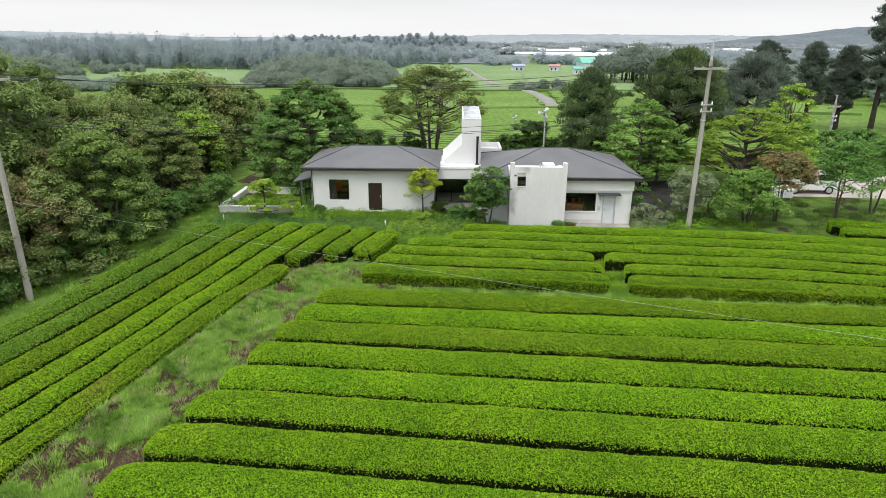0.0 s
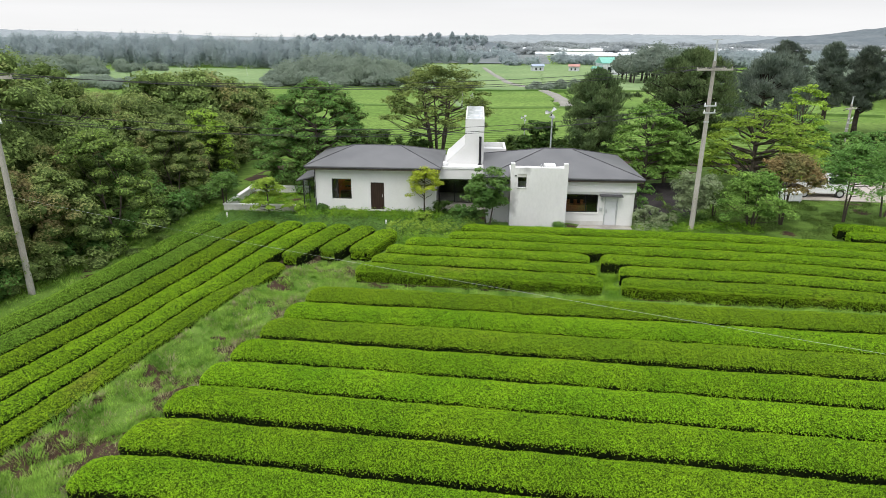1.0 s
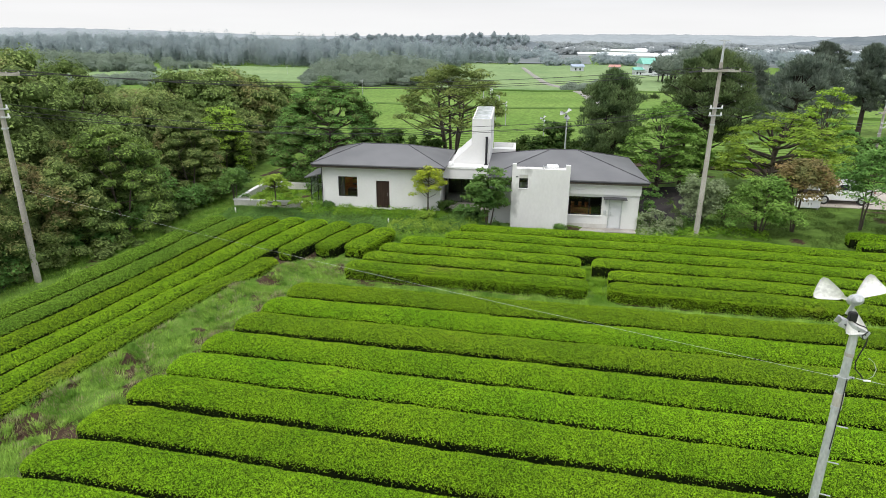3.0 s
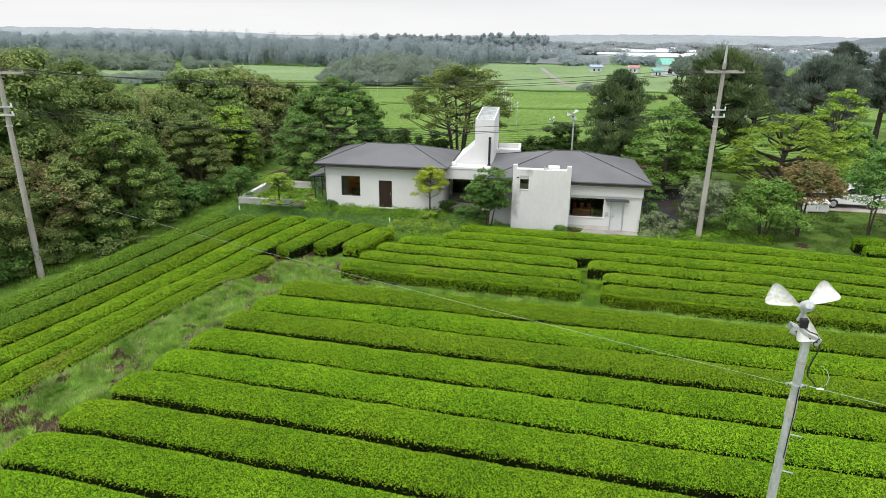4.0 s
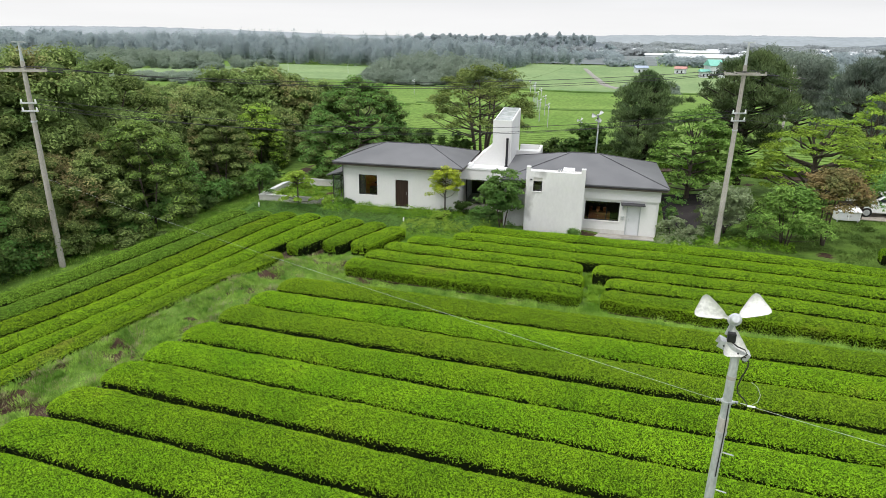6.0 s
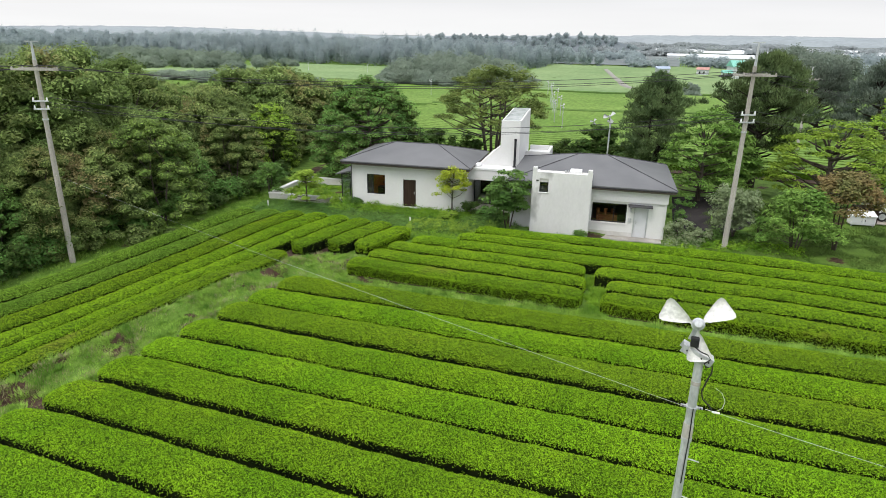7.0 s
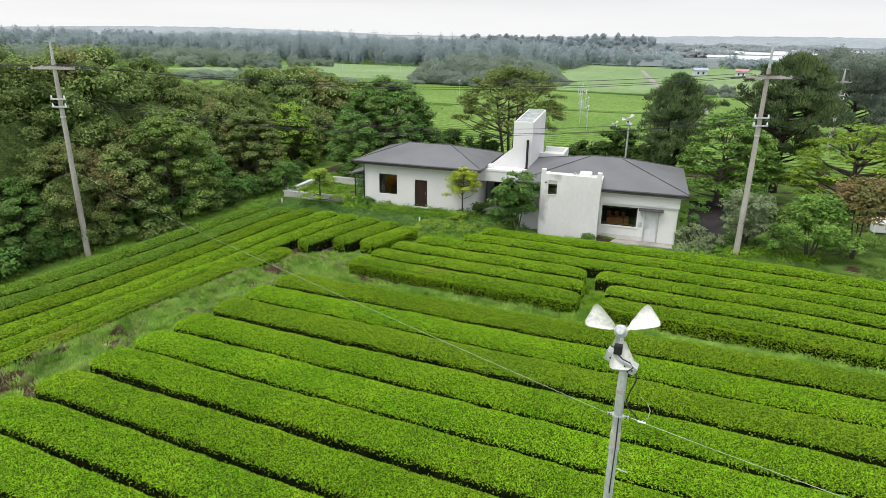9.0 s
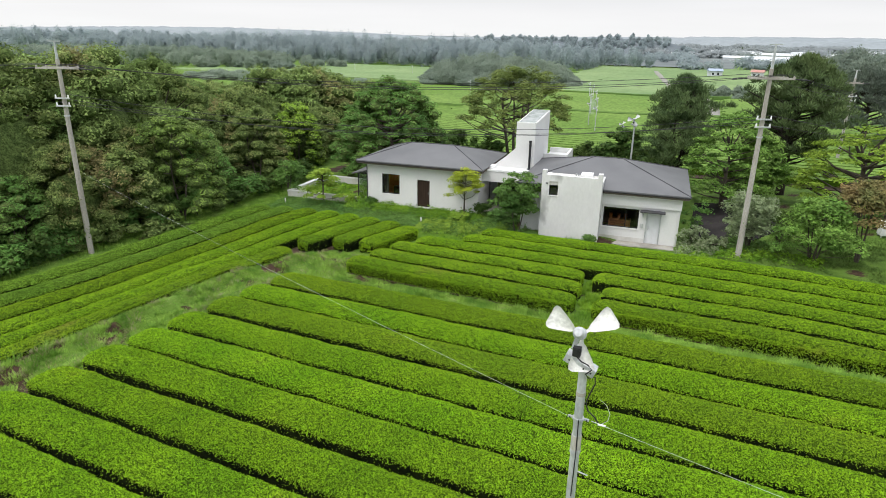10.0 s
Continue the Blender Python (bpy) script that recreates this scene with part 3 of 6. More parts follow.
    pe = surface(se, np.interp(qe, arc, pu) * inn, 0.12 + (np.interp(qe, arc, pz) - 0.12) * np.sqrt(inn))
    de = np.where(se > 0, 1.0, -1.0)[:, None] * np.array([d[0], d[1], 0.0])
    p, up = np.concatenate([p, pe + de * 0.02]), np.concatenate([up, de + np.array([0, 0, 0.5])])
    sz = np.concatenate([sz, np.full(ne, size)])
    c = leaf_tris(p - np.array(org), up, sz, rng, aspect=0.5, tilt=0.85)
    part("leaves", quad_mesh("tea_leaves", c, leaf_mat), parent=ob)
    return ob


# the terrace in front: rows run almost along x
TERRACE_Y = (24.4, 22.66, 21.03, 19.2, 17.53, 15.88, 14.06, 12.32, 10.6, 8.88, 7.16, 5.44, 3.72)
for k, yc in enumerate(TERRACE_Y):
    x0 = -8.05 - 0.33 * k
    x1 = 44.0
    near = 9.5 <= yc
    mat_k = (M_TEA_OLD, M_TEA, M_TEA_OLD, M_TEA, M_TEA, M_TEA, M_TEA, M_TEA)[k] if k < 8 else M_TEA
    tea_hedge((x0, yc - 0.045 * (x0 + 2)), (x1, yc - 0.045 * (x1 + 2)), 1.48, mat_k, 1700 if near else 260, 0.05 if near else 0.06, dense_to=27.5 if near else 22)
# the lower beds before the house
F_LEFT = (-7.3, -6.9, -6.5, -5.7, -3.3, -2.7)
for j in range(6):
    yc = 29.33 + 1.76 * j
    line = [(F_LEFT[j], 42.0)] if j > 2 else [(F_LEFT[j], (5.1, 5.0, 4.75)[j]), ((6.05, 6.15, 5.4)[j], 42.0)]
    for x0, x1 in line:
        tea_hedge((x0, yc - 0.085 * (x0 - 0.2)), (x1, yc - 0.085 * (x1 - 0.2)), 1.34, M_TEA_OLD if j < 1 else M_TEA_BRIGHTENED, 960, 0.056, dense_to=26, skirt=-1.0 if j == 0 else 0.0, group="tea hedge rows of the lower bed")
for j in range(2):
    tea_hedge((20.6, 39.0 + 1.7 * j), (42, 37.0 + 1.7 * j), 1.45, M_TEA, 420, 0.085, group="tea hedge rows by the lawn")
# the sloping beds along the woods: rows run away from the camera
L_MATS = (M_TEA_DARK, M_TEA_DARK, M_TEA_OLD, M_TEA_BRIGHTENED, M_TEA_BRIGHTENED, M_TEA_OLD, M_TEA_OLD, M_TEA_BRIGHTENED)
for i in range(8):
    xc = -22.25 + 1.69 * i

    def on(y, x=xc):
        return (x + 0.18 * (y - 20), y)

    if i < 5:
        tea_hedge(on(3.0), on((37.4, 37.8, 38.1, 38.3, 38.2)[i]), 1.40, L_MATS[i], 800, 0.059, group="tea hedge rows by the woods")
    elif i == 5:
        tea_hedge(on(3.0), on(30.3), 1.40, L_MATS[i], 800, 0.059, skirt=-1.0, group="tea hedge rows by the woods")
    if i >= 5:
        tea_hedge(on((31.6, 32.6, 32.8)[i - 5]), on((38.1, 37.9, 37.3)[i - 5]), 1.40, L_MATS[i], 800, 0.059, skirt=-1.0 if i == 7 else 0.0, group="short tea hedge rows by the house", label="short clipped tea hedge with a dull green top")


def in_hedge(x, y, grow=0.0):
    hit = np.zeros(len(x), bool)
    for a, d, side, length, w in HEDGES:
        rx, ry = x - a[0], y - a[1]
        s, u = rx * d[0] + ry * d[1], rx * side[0] + ry * side[1]
        hit |= (s > -grow) & (s < length + grow) & (np.abs(u) < w + grow)
    return hit


# ---- the house ----
HOUSE = pose(0, 0, 0, 0, 0, 5)
BASE = -2.3
house = thing("house", HOUSE, "white plastered low house with grey hipped roofs and light tower", "house")


def hip_roof(name, x0, x1, y0, y1, ze, zr, label, west=None, east=None):
    """A hipped roof with a thin edge, its ridge and hip caps."""
    h = (y1 - y0) / 2
    ym = (y0 + y1) / 2
    ra, rb = x0 + (west or h), x1 - (east or h)
    bm = bmesh.new()
    lo = [bm.verts.new(q) for q in ((x0, y0, ze), (x1, y0, ze), (x1, y1, ze), (x0, y1, ze))]
    r0, r1 = bm.verts.new((ra, ym, zr)), bm.verts.new((rb, ym, zr))
    un = [bm.verts.new((q.co.x, q.co.y, ze - 0.06)) for q in lo]
    for fc in ((lo[0], lo[1], r1, r0), (lo[1], lo[2], r1), (lo[2], lo[3], r0, r1), (lo[3], lo[0], r0), tuple(reversed(un))):
        bm.faces.new(fc)
    for k in range(4):
        bm.faces.new((lo[k], un[k], un[(k + 1) % 4], lo[(k + 1) % 4]))
    bmesh.ops.recalc_face_normals(bm, faces=bm.faces[:])
    roof = part(name, bm, M_ROOF, house, label)
    for p, q in (((x0, y0, ze), (ra, ym, zr)), ((x1, y0, ze), (rb, ym, zr)), ((x1, y1, ze), (rb, ym, zr)), ((x0, y1, ze), (ra, ym, zr)), ((ra, ym, zr), (rb, ym, zr))):
        p2, q2 = (Vector(p) + Vector((0, 0, 0.012))), (Vector(q) + Vector((0, 0, 0.012)))
        part("ridge_cap", rod(bmesh.new(), p2, q2, 0.035, seg=6), M_ROOF_CAP, roof)
    fb = bmesh.new()
    e = 0.07
    box(fb, x0 + e, x1 - e, y0 + e, y0 + e + 0.05, ze - 0.26, ze - 0.06)
    box(fb, x0 + e, x1 - e, y1 - e - 0.05, y1 - e, ze - 0.26, ze - 0.06)
    box(fb, x0 + e, x0 + e + 0.05, y0 + e + 0.05, y1 - e - 0.05, ze - 0.26, ze - 0.06)
    box(fb, x1 - e - 0.05, x1 - e, y0 + e + 0.05, y1 - e - 0.05, ze - 0.26, ze - 0.06)
    part("fascia", fb, M_FASCIA, roof, "dark brown eaves board")
    gut = bmesh.new()
    rod(gut, (x0 + 0.02, y0 + 0.02, ze - 0.10), (x1 - 0.02, y0 + 0.02, ze - 0.10), 0.045, seg=8)
    part("gutter", gut, M_DARKMETAL, roof, "dark metal gutter")
    sb = boxes((x0 + 0.13, x1 - 0.13, y0 + 0.13, y1 - 0.13, ze - 0.24, ze - 0.20))
    part("soffit", sb, M_FASCIA, roof)


def window(name, x0, x1, z0, z1, y, mullions=(), label="dark-framed window"):
    fr = 0.05
    bm = boxes((x0, x1, y, y + 0.08, z0, z0 + fr), (x0, x1, y, y + 0.08, z1 - fr, z1), (x0, x0 + fr, y, y + 0.08, z0 + fr, z1 - fr), (x1 - fr, x1, y, y + 0.08, z0 + fr, z1 - fr))
    for mx in mullions:
        box(bm, mx - 0.025, mx + 0.025, y, y + 0.08, z0 + fr, z1 - fr)
    win = part(name, bm, M_DARKMETAL, house, label)
    pane = part("pane", boxes((x0 + fr, x1 - fr, y + 0.035, y + 0.045, z0 + fr, z1 - fr)), M_GLASS, win)
    pane.visible_shadow = False
    return win


# west wing
WX0, WX1, WY0, WY1, WTOP = -10.42, -1.5, 44.5, 50.6, 0.86
bm = bmesh.new()
wall_holes(bm, WX0, WX1, WY0, WY0 + 0.22, BASE, WTOP, [(-9.15, -7.70, -1.42, 0.10), (-6.28, -5.28, -2.2, -0.14)])
box(bm, WX0, WX0 + 0.22, WY0 + 0.22, WY1, BASE, WTOP)
box(bm, WX1 - 0.22, WX1, WY0 + 0.22, WY1, BASE, WTOP)
box(bm, WX0 + 0.22, WX1 - 0.22, WY1 - 0.22, WY1, BASE, WTOP)
part("wall", bm, M_PLASTER, house, "white plaster walls")
hip_roof("roof", -10.98, -1.05, 43.85, 51.2, 1.12, 2.1, "shallow hipped roof of smooth grey sheet", 3.1, 3.35)
window("window", -9.15, -7.70, -1.42, 0.10, 44.58, (-8.78,), "dark-framed window on a warm lit room")
dr = part("door", boxes((-6.28, -5.28, 44.62, 44.67, -2.2, -0.14)), M_DOORBROWN, house, "dark brown plain door")
part("door_handle", rod(bmesh.new(), (-5.42, 44.58, -1.25), (-5.42, 44.58, -1.05), 0.015), M_GALV, dr)
part("inside_floor", boxes((WX0 + 0.22, WX1 - 0.22, WY0 + 0.22, WY1 - 0.22, BASE, BASE + 0.1)), M_INSIDE_DARK, house)
part("inside_wall", boxes((WX0 + 0.24, -6.9, 46.9, 47.0, BASE + 0.1, 0.8)), M_INSIDE, house, "warm wooden inner wall")
part("inside_partition", boxes((-6.88, -6.8, 44.75, 47.0, BASE + 0.1, 0.8)), M_INSIDE_DARK, house)
# added panel: stands in for the dark reflection in the left pane
part("inside_dark_panel", boxes((-9.18, -8.72, 44.80, 44.84, -1.6, 0.3)), M_INSIDE_DARK, house, "dark panel added for the left pane's dark reflection")
part("inside_shelf", boxes((-8.6, -7.2, 46.6, 46.88, -0.55, -0.48), (-8.6, -7.2, 46.6, 46.88, -1.0, -0.93)), M_DOORBROWN, house)
part("inside_counter", boxes((-8.9, -7.2, 46.2, 46.7, BASE + 0.1, -1.25), bevel=0.02), M_DOORBROWN, house)

# east wing
EX0, EX1, EY0, EY1 = 2.2, 12.24, 41.95, 49.7
bm = bmesh.new()
wall_holes(bm, EX0, EX1, EY0, EY0 + 0.22, BASE, 0.10, [(7.6, 9.80, -1.38, -0.10), (10.30, 11.12, -2.27, -0.20)])
box(bm, EX0, EX0 + 0.22, EY0 + 0.22, EY1, BASE, 0.86)
box(bm, EX1 - 0.22, EX1, EY0 + 0.22, EY1, BASE, 0.86)
box(bm, EX0 + 0.22, EX1 - 0.22, EY1 - 0.22, EY1, BASE, 0.86)
part("wall", bm, M_PLASTER, house, "white plaster walls")
part("wall_beam", boxes((EX0, EX1 + 0.04, EY0 - 0.16, EY0 + 0.22, 0.10, 0.86)), M_PLASTER, house, "proud white beam under the eaves")
part("wall_foot", boxes((7.48, 10.25, EY0 - 0.012, EY0, BASE, -1.98)), M_PLASTER_DIRT, house, "stained wall foot")
hip_roof("roof", 1.95, 12.7, 41.35, 50.2, 1.12, 2.36, "shallow hipped roof of smooth grey sheet")
window("window", 7.6, 9.80, -1.38, -0.10, 42.02, (9.0,), "wide dark window")
part("window_sill", boxes((7.5, 9.9, EY0 - 0.05, EY0 - 0.002, -1.46, -1.385)), M_PLASTER, house)
dr = part("door", boxes((10.33, 11.09, 42.0, 42.05, -2.25, -0.23), bevel=0.008), M_DOORWHITE, house, "pale grey flush door")
part("door_frame", boxes((10.26, 10.33, 41.92, 42.1, -2.27, -0.20), (11.09, 11.16, 41.92, 42.1, -2.27, -0.20), (10.26, 11.16, 41.92, 42.1, -0.23, -0.16)), M_GALV, dr)
part("door_handle", boxes((10.42, 10.45, 41.93, 41.98, -1.35, -1.12), (10.42, 10.54, 41.91, 41.935, -1.26, -1.23)), M_GALV, dr, "steel lever handle")
part("door_canopy", boxes((9.86, 11.36, 41.35, 41.93, -0.13, -0.07)), M_ROOF_CAP, house, "thin dark canopy over the door")
part("wall_lamp", boxes((9.98, 10.10, 41.83, 41.945, -0.55, -0.30), bevel=0.02), M_GALV, house, "small wall lamp")
part("meter_box", boxes((9.93, 10.13, 41.86, 41.945, -1.25, -0.98), bevel=0.015), M_GALV, house, "grey electricity meter box")
part("downpipe", rod(bmesh.new(), (12.13, 41.86, BASE), (12.13, 41.86, 0.05), 0.035), M_PLASTER, house)
part("inside_floor", boxes((EX0 + 0.22, EX1 - 0.22, EY0 + 0.22, EY1 - 0.22, BASE, BASE + 0.1)), M_INSIDE_DARK, house)
part("inside_wall", boxes((EX0 + 0.24, EX1 - 0.24, 45.4, 45.5, BASE + 0.1, 0.8)), M_INSIDE_DARK, house)
part("inside_ceiling", boxes((EX0 + 0.23, EX1 - 0.23, EY0 + 0.23, EY1 - 0.23, 0.35, 0.42)), M_INSIDE_DARK, house)
part("inside_counter", boxes((7.9, 9.3, 43.2, 43.8, BASE + 0.1, -1.2), bevel=0.02), M_INSIDE, house, "dark wooden counter")
for kx in (8.0, 8.5, 8.95):
    part("inside_pot", rod(bmesh.new(), (kx, 43.4, -1.2), (kx, 43.4, -0.85), 0.1, 0.13, seg=12), M_INSIDE, house)

part("door_step", boxes((7.5, 12.1, 41.1, 41.93, BASE - 0.2, BASE + 0.05), bevel=0.01), M_CONCRETE, house, "low concrete step along the door")
# the bay: a blank box in front of the east wing, a little higher at its side walls
part("bay_wall", pierced_wall(3.98, 7.18, 40.62, 40.86, BASE, 1.92, 4.20, 4.76, 0.62, 1.52), M_PLASTER_WORN, house, "weathered white box wall with grey rain stains")
for bx0, bx1 in ((3.72, 3.98), (7.18, 7.46)):
    part("bay_pier", boxes((bx0, bx1, 40.60, 41.0, BASE, 2.20)), M_PLASTER_WORN, house)
    part("bay_side_wall", boxes((bx0, bx1, 41.0, 43.0, BASE, 1.6)), M_PLASTER_WORN, house)
part("bay_roof", boxes((3.98, 7.18, 40.86, 43.0, 1.48, 1.58)), M_PLASTER_DIRT, house, "flat stained roof deck")
bw = window("window", 4.20, 4.76, 0.62, 1.28, 40.70, (), "small dark window with a roller blind")
part("blind_box", boxes((4.20, 4.76, 40.68, 40.82, 1.28, 1.52)), M_PLASTER_DIRT, bw)
part("window_sill", boxes((4.15, 4.81, 40.57, 40.618, 0.57, 0.615)), M_PLASTER, bw)
part("bracket", boxes((3.98, 4.12, 40.56, 40.618, 1.36, 1.42)), M_DARKMETAL, house)
part("roof_hatch", boxes((6.0, 6.75, 41.5, 42.3, 1.581, 1.95), bevel=0.03), M_WHITE, house, "white box on the bay roof")
part("vent_pipe", rod(bmesh.new(), (5.75, 41.4, 1.58), (5.75, 41.4, 2.0), 0.05), M_GALV, house)
part("vent_pipe", rod(bmesh.new(), (5.9, 41.4, 1.58), (5.9, 41.4, 1.98), 0.04), M_GALV, house)

# the link: flat white canopy, dark glazed entrance, light tower with its lean-to
part("link_roof", boxes((-1.5, 2.2, 45.3, 50.5, 0.05, 0.90)), M_PLASTER, house, "flat white canopy slab")
part("parapet_cap", boxes((-1.48, 2.18, 45.24, 45.3, 0.82, 0.96)), M_WHITE, house, "white metal edge")
part("link_wall", boxes((-1.5, 2.2, 50.4, 50.6, BASE, 0.05)), M_INSIDE_DARK, house)
part("link_floor", boxes((-1.5, 2.2, 45.0, 50.4, BASE - 0.1, BASE + 0.08)), M_CONCRETE, house)
gm = boxes((-1.4, -1.34, 47.2, 47.28, BASE, 0.05), (-0.2, -0.14, 47.2, 47.28, BASE, 0.05), (0.95, 1.01, 47.2, 47.28, BASE, 0.05), (2.1, 2.16, 47.2, 47.28, BASE, 0.05), (-1.34, 2.1, 47.2, 47.28, -0.05, 0.05), (-1.34, 2.1, 47.2, 47.28, BASE, BASE + 0.12))
ent = part("entrance_glazing", gm, M_DARKMETAL, house, "dark-framed glass entrance doors")
for gx0, gx1 in ((-1.34, -0.2), (-0.14, 0.95), (1.01, 2.1)):
    pn = part("pane", boxes((gx0, gx1, 47.23, 47.24, BASE + 0.12, -0.05)), M_GLASS, ent)
    pn.visible_shadow = False


def prism(name, base, y0, y1, material, label=""):
    """An outline in x and z, pushed from y0 to y1."""
    bm = bmesh.new()
    a = [bm.verts.new((x, y0, z)) for x, z in base]
    b = [bm.verts.new((x, y1, z)) for x, z in base]
    bm.faces.new(a)
    bm.faces.new(tuple(reversed(b)))
    for k in range(len(base)):
        bm.faces.new((a[k], b[k], b[(k + 1) % len(base)], a[(k + 1) % len(base)]))
    bmesh.ops.recalc_face_normals(bm, faces=bm.faces[:])
    return part(name, bm, material, house, label)


bm = bmesh.new()
TX0, TX1, TY0, TY1 = 0.57, 1.97, 46.8, 52.6
lo = [bm.verts.new(q) for q in ((TX0, TY0, 0.9), (TX1, TY0, 0.9), (TX1, TY1, 0.9), (TX0, TY1, 0.9))]
hi = [bm.verts.new(q) for q in ((TX0, TY0, 4.20), (TX1, TY0, 4.20), (TX1, TY1, 4.55), (TX0, TY1, 4.55))]
bm.faces.new(tuple(reversed(lo)))
bm.faces.new(hi)
for k in range(4):
    bm.faces.new((lo[k], lo[(k + 1) % 4], hi[(k + 1) % 4], hi[k]))
bmesh.ops.recalc_face_normals(bm, faces=bm.faces[:])
tower = part("light_tower", bm, M_PLASTER, house, "tall white light tower")
bm = bmesh.new()
gq = [bm.verts.new(q) for q in ((TX0 + 0.1, TY0 + 0.12, 4.222), (TX1 - 0.1, TY0 + 0.12, 4.222), (TX1 - 0.1, TY1 - 0.12, 4.558), (TX0 + 0.1, TY1 - 0.12, 4.558))]
bm.faces.new(gq)
rt = bmesh.ops.extrude_face_region(bm, geom=bm.faces[:])
for g in rt["geom"]:
    if isinstance(g, bmesh.types.BMVert):
        g.co.z += 0.025
part("skylight", bm, M_SKYGLASS, tower, "slanting glass skylight")
part("skylight_frame", boxes((TX0, TX1, TY0, TY0 + 0.1, 4.21, 4.27), (TX1 - 0.08, TX1, TY0 + 0.1, TY0 + 0.2, 4.21, 4.27)), M_WHITE, tower)
prism("lean_to", [(-0.95, 0.9), (0.57, 0.9), (0.57, 2.35), (-0.72, 1.15), (-0.95, 1.02)], 46.82, 52.58, M_PLASTER, "white sloping lean-to beside the tower")
flue = part("flue_pipe", rod(bmesh.new(), (1.70, 46.55, 0.92), (1.70, 46.55, 2.88), 0.085, seg=16), M_DARKMETAL, house, "black stove flue pipe")
part("flue_cap", rod(bmesh.new(), (1.70, 46.55, 2.88), (1.70, 46.55, 3.0), 0.10, seg=16), M_BLACK, flue)
part("flue_flashing", rod(bmesh.new(), (1.70, 46.55, 0.91), (1.70, 46.55, 1.0), 0.16, 0.1, seg=16), M_DARKMETAL, flue)
part("roof_vent", boxes((-1.15, -0.72, 45.9, 46.5, 0.9, 1.12), bevel=0.03), M_WHITE, house, "small white roof vent")
bm = bmesh.new()
box(bm, 1.98, 3.85, 53.8, 54.0, BASE, 1.42)
box(bm, 3.65, 3.85, 50.7, 53.8, BASE, 1.42)
box(bm, 1.98, 3.65, 50.7, 50.9, BASE, 1.42)
box(bm, 1.98, 3.65, 50.9, 53.8, 0.9, 1.05)
part("rear_block", bm, M_PLASTER, house, "flat-roofed white block with a low parapet")

# glazed side porch of the west wing
part("porch_roof", boxes((-11.95, -10.42, 44.9, 48.2, 0.12, 0.20)), M_ROOF, house, "thin grey porch roof", m=Matrix.Translation((-10.42, 0, 0.16)) @ pose(0, 0, 0, 0, -14, 0) @ Matrix.Translation((10.42, 0, -0.16)))
pf = bmesh.new()
for px, py in ((-11.4, 45.0), (-10.5, 45.0), (-11.4, 46.6), (-11.4, 48.0)):
    box(pf, px - 0.03, px + 0.03, py - 0.03, py + 0.03, BASE, -0.12)
box(pf, -11.37, -10.53, 44.98, 45.02, -0.18, -0.12)
box(pf, -11.42, -11.38, 45.03, 47.97, -0.18, -0.12)
porch = part("porch_frame", pf, M_DARKMETAL, house, "dark steel porch frame")
for spec in ((-11.36, -10.54, 44.995, 45.005, BASE, -0.18), (-11.405, -11.395, 45.04, 46.56, BASE, -0.18), (-11.405, -11.395, 46.64, 47.96, BASE, -0.18)):
    pn = part("pane", boxes(spec), M_GLASS, porch)
    pn.visible_shadow = False
part("drain_pipe", rod(bmesh.new(), (-10.36, 44.44, BASE), (-10.36, 44.44, 0.8), 0.03), M_DARKMETAL, house)

# low garden wall by the porch
gw = boxes((-17.25, -11.1, 44.05, 44.30, BASE - 0.3, -1.93), (-17.25, -17.0, 44.30, 50.3, BASE - 0.3, -1.93), (-17.0, -12.4, 50.05, 50.30, BASE - 0.3, -1.93))
ob = part("garden_wall", gw, M_PLASTER_DIRT, m=HOUSE)
tagged(ob, "low pale garden wall round a grassy court", "wall", kind="structure")
wc = boxes((-17.3, -11.05, 44.02, 44.33, -1.926, -1.86), (-17.3, -16.97, 44.33, 50.02, -1.926, -1.86), (-17.3, -12.35, 50.02, 50.33, -1.926, -1.86))
part("wall_coping", wc, M_PLASTER, ob, "white coping")
# ---- trees ----


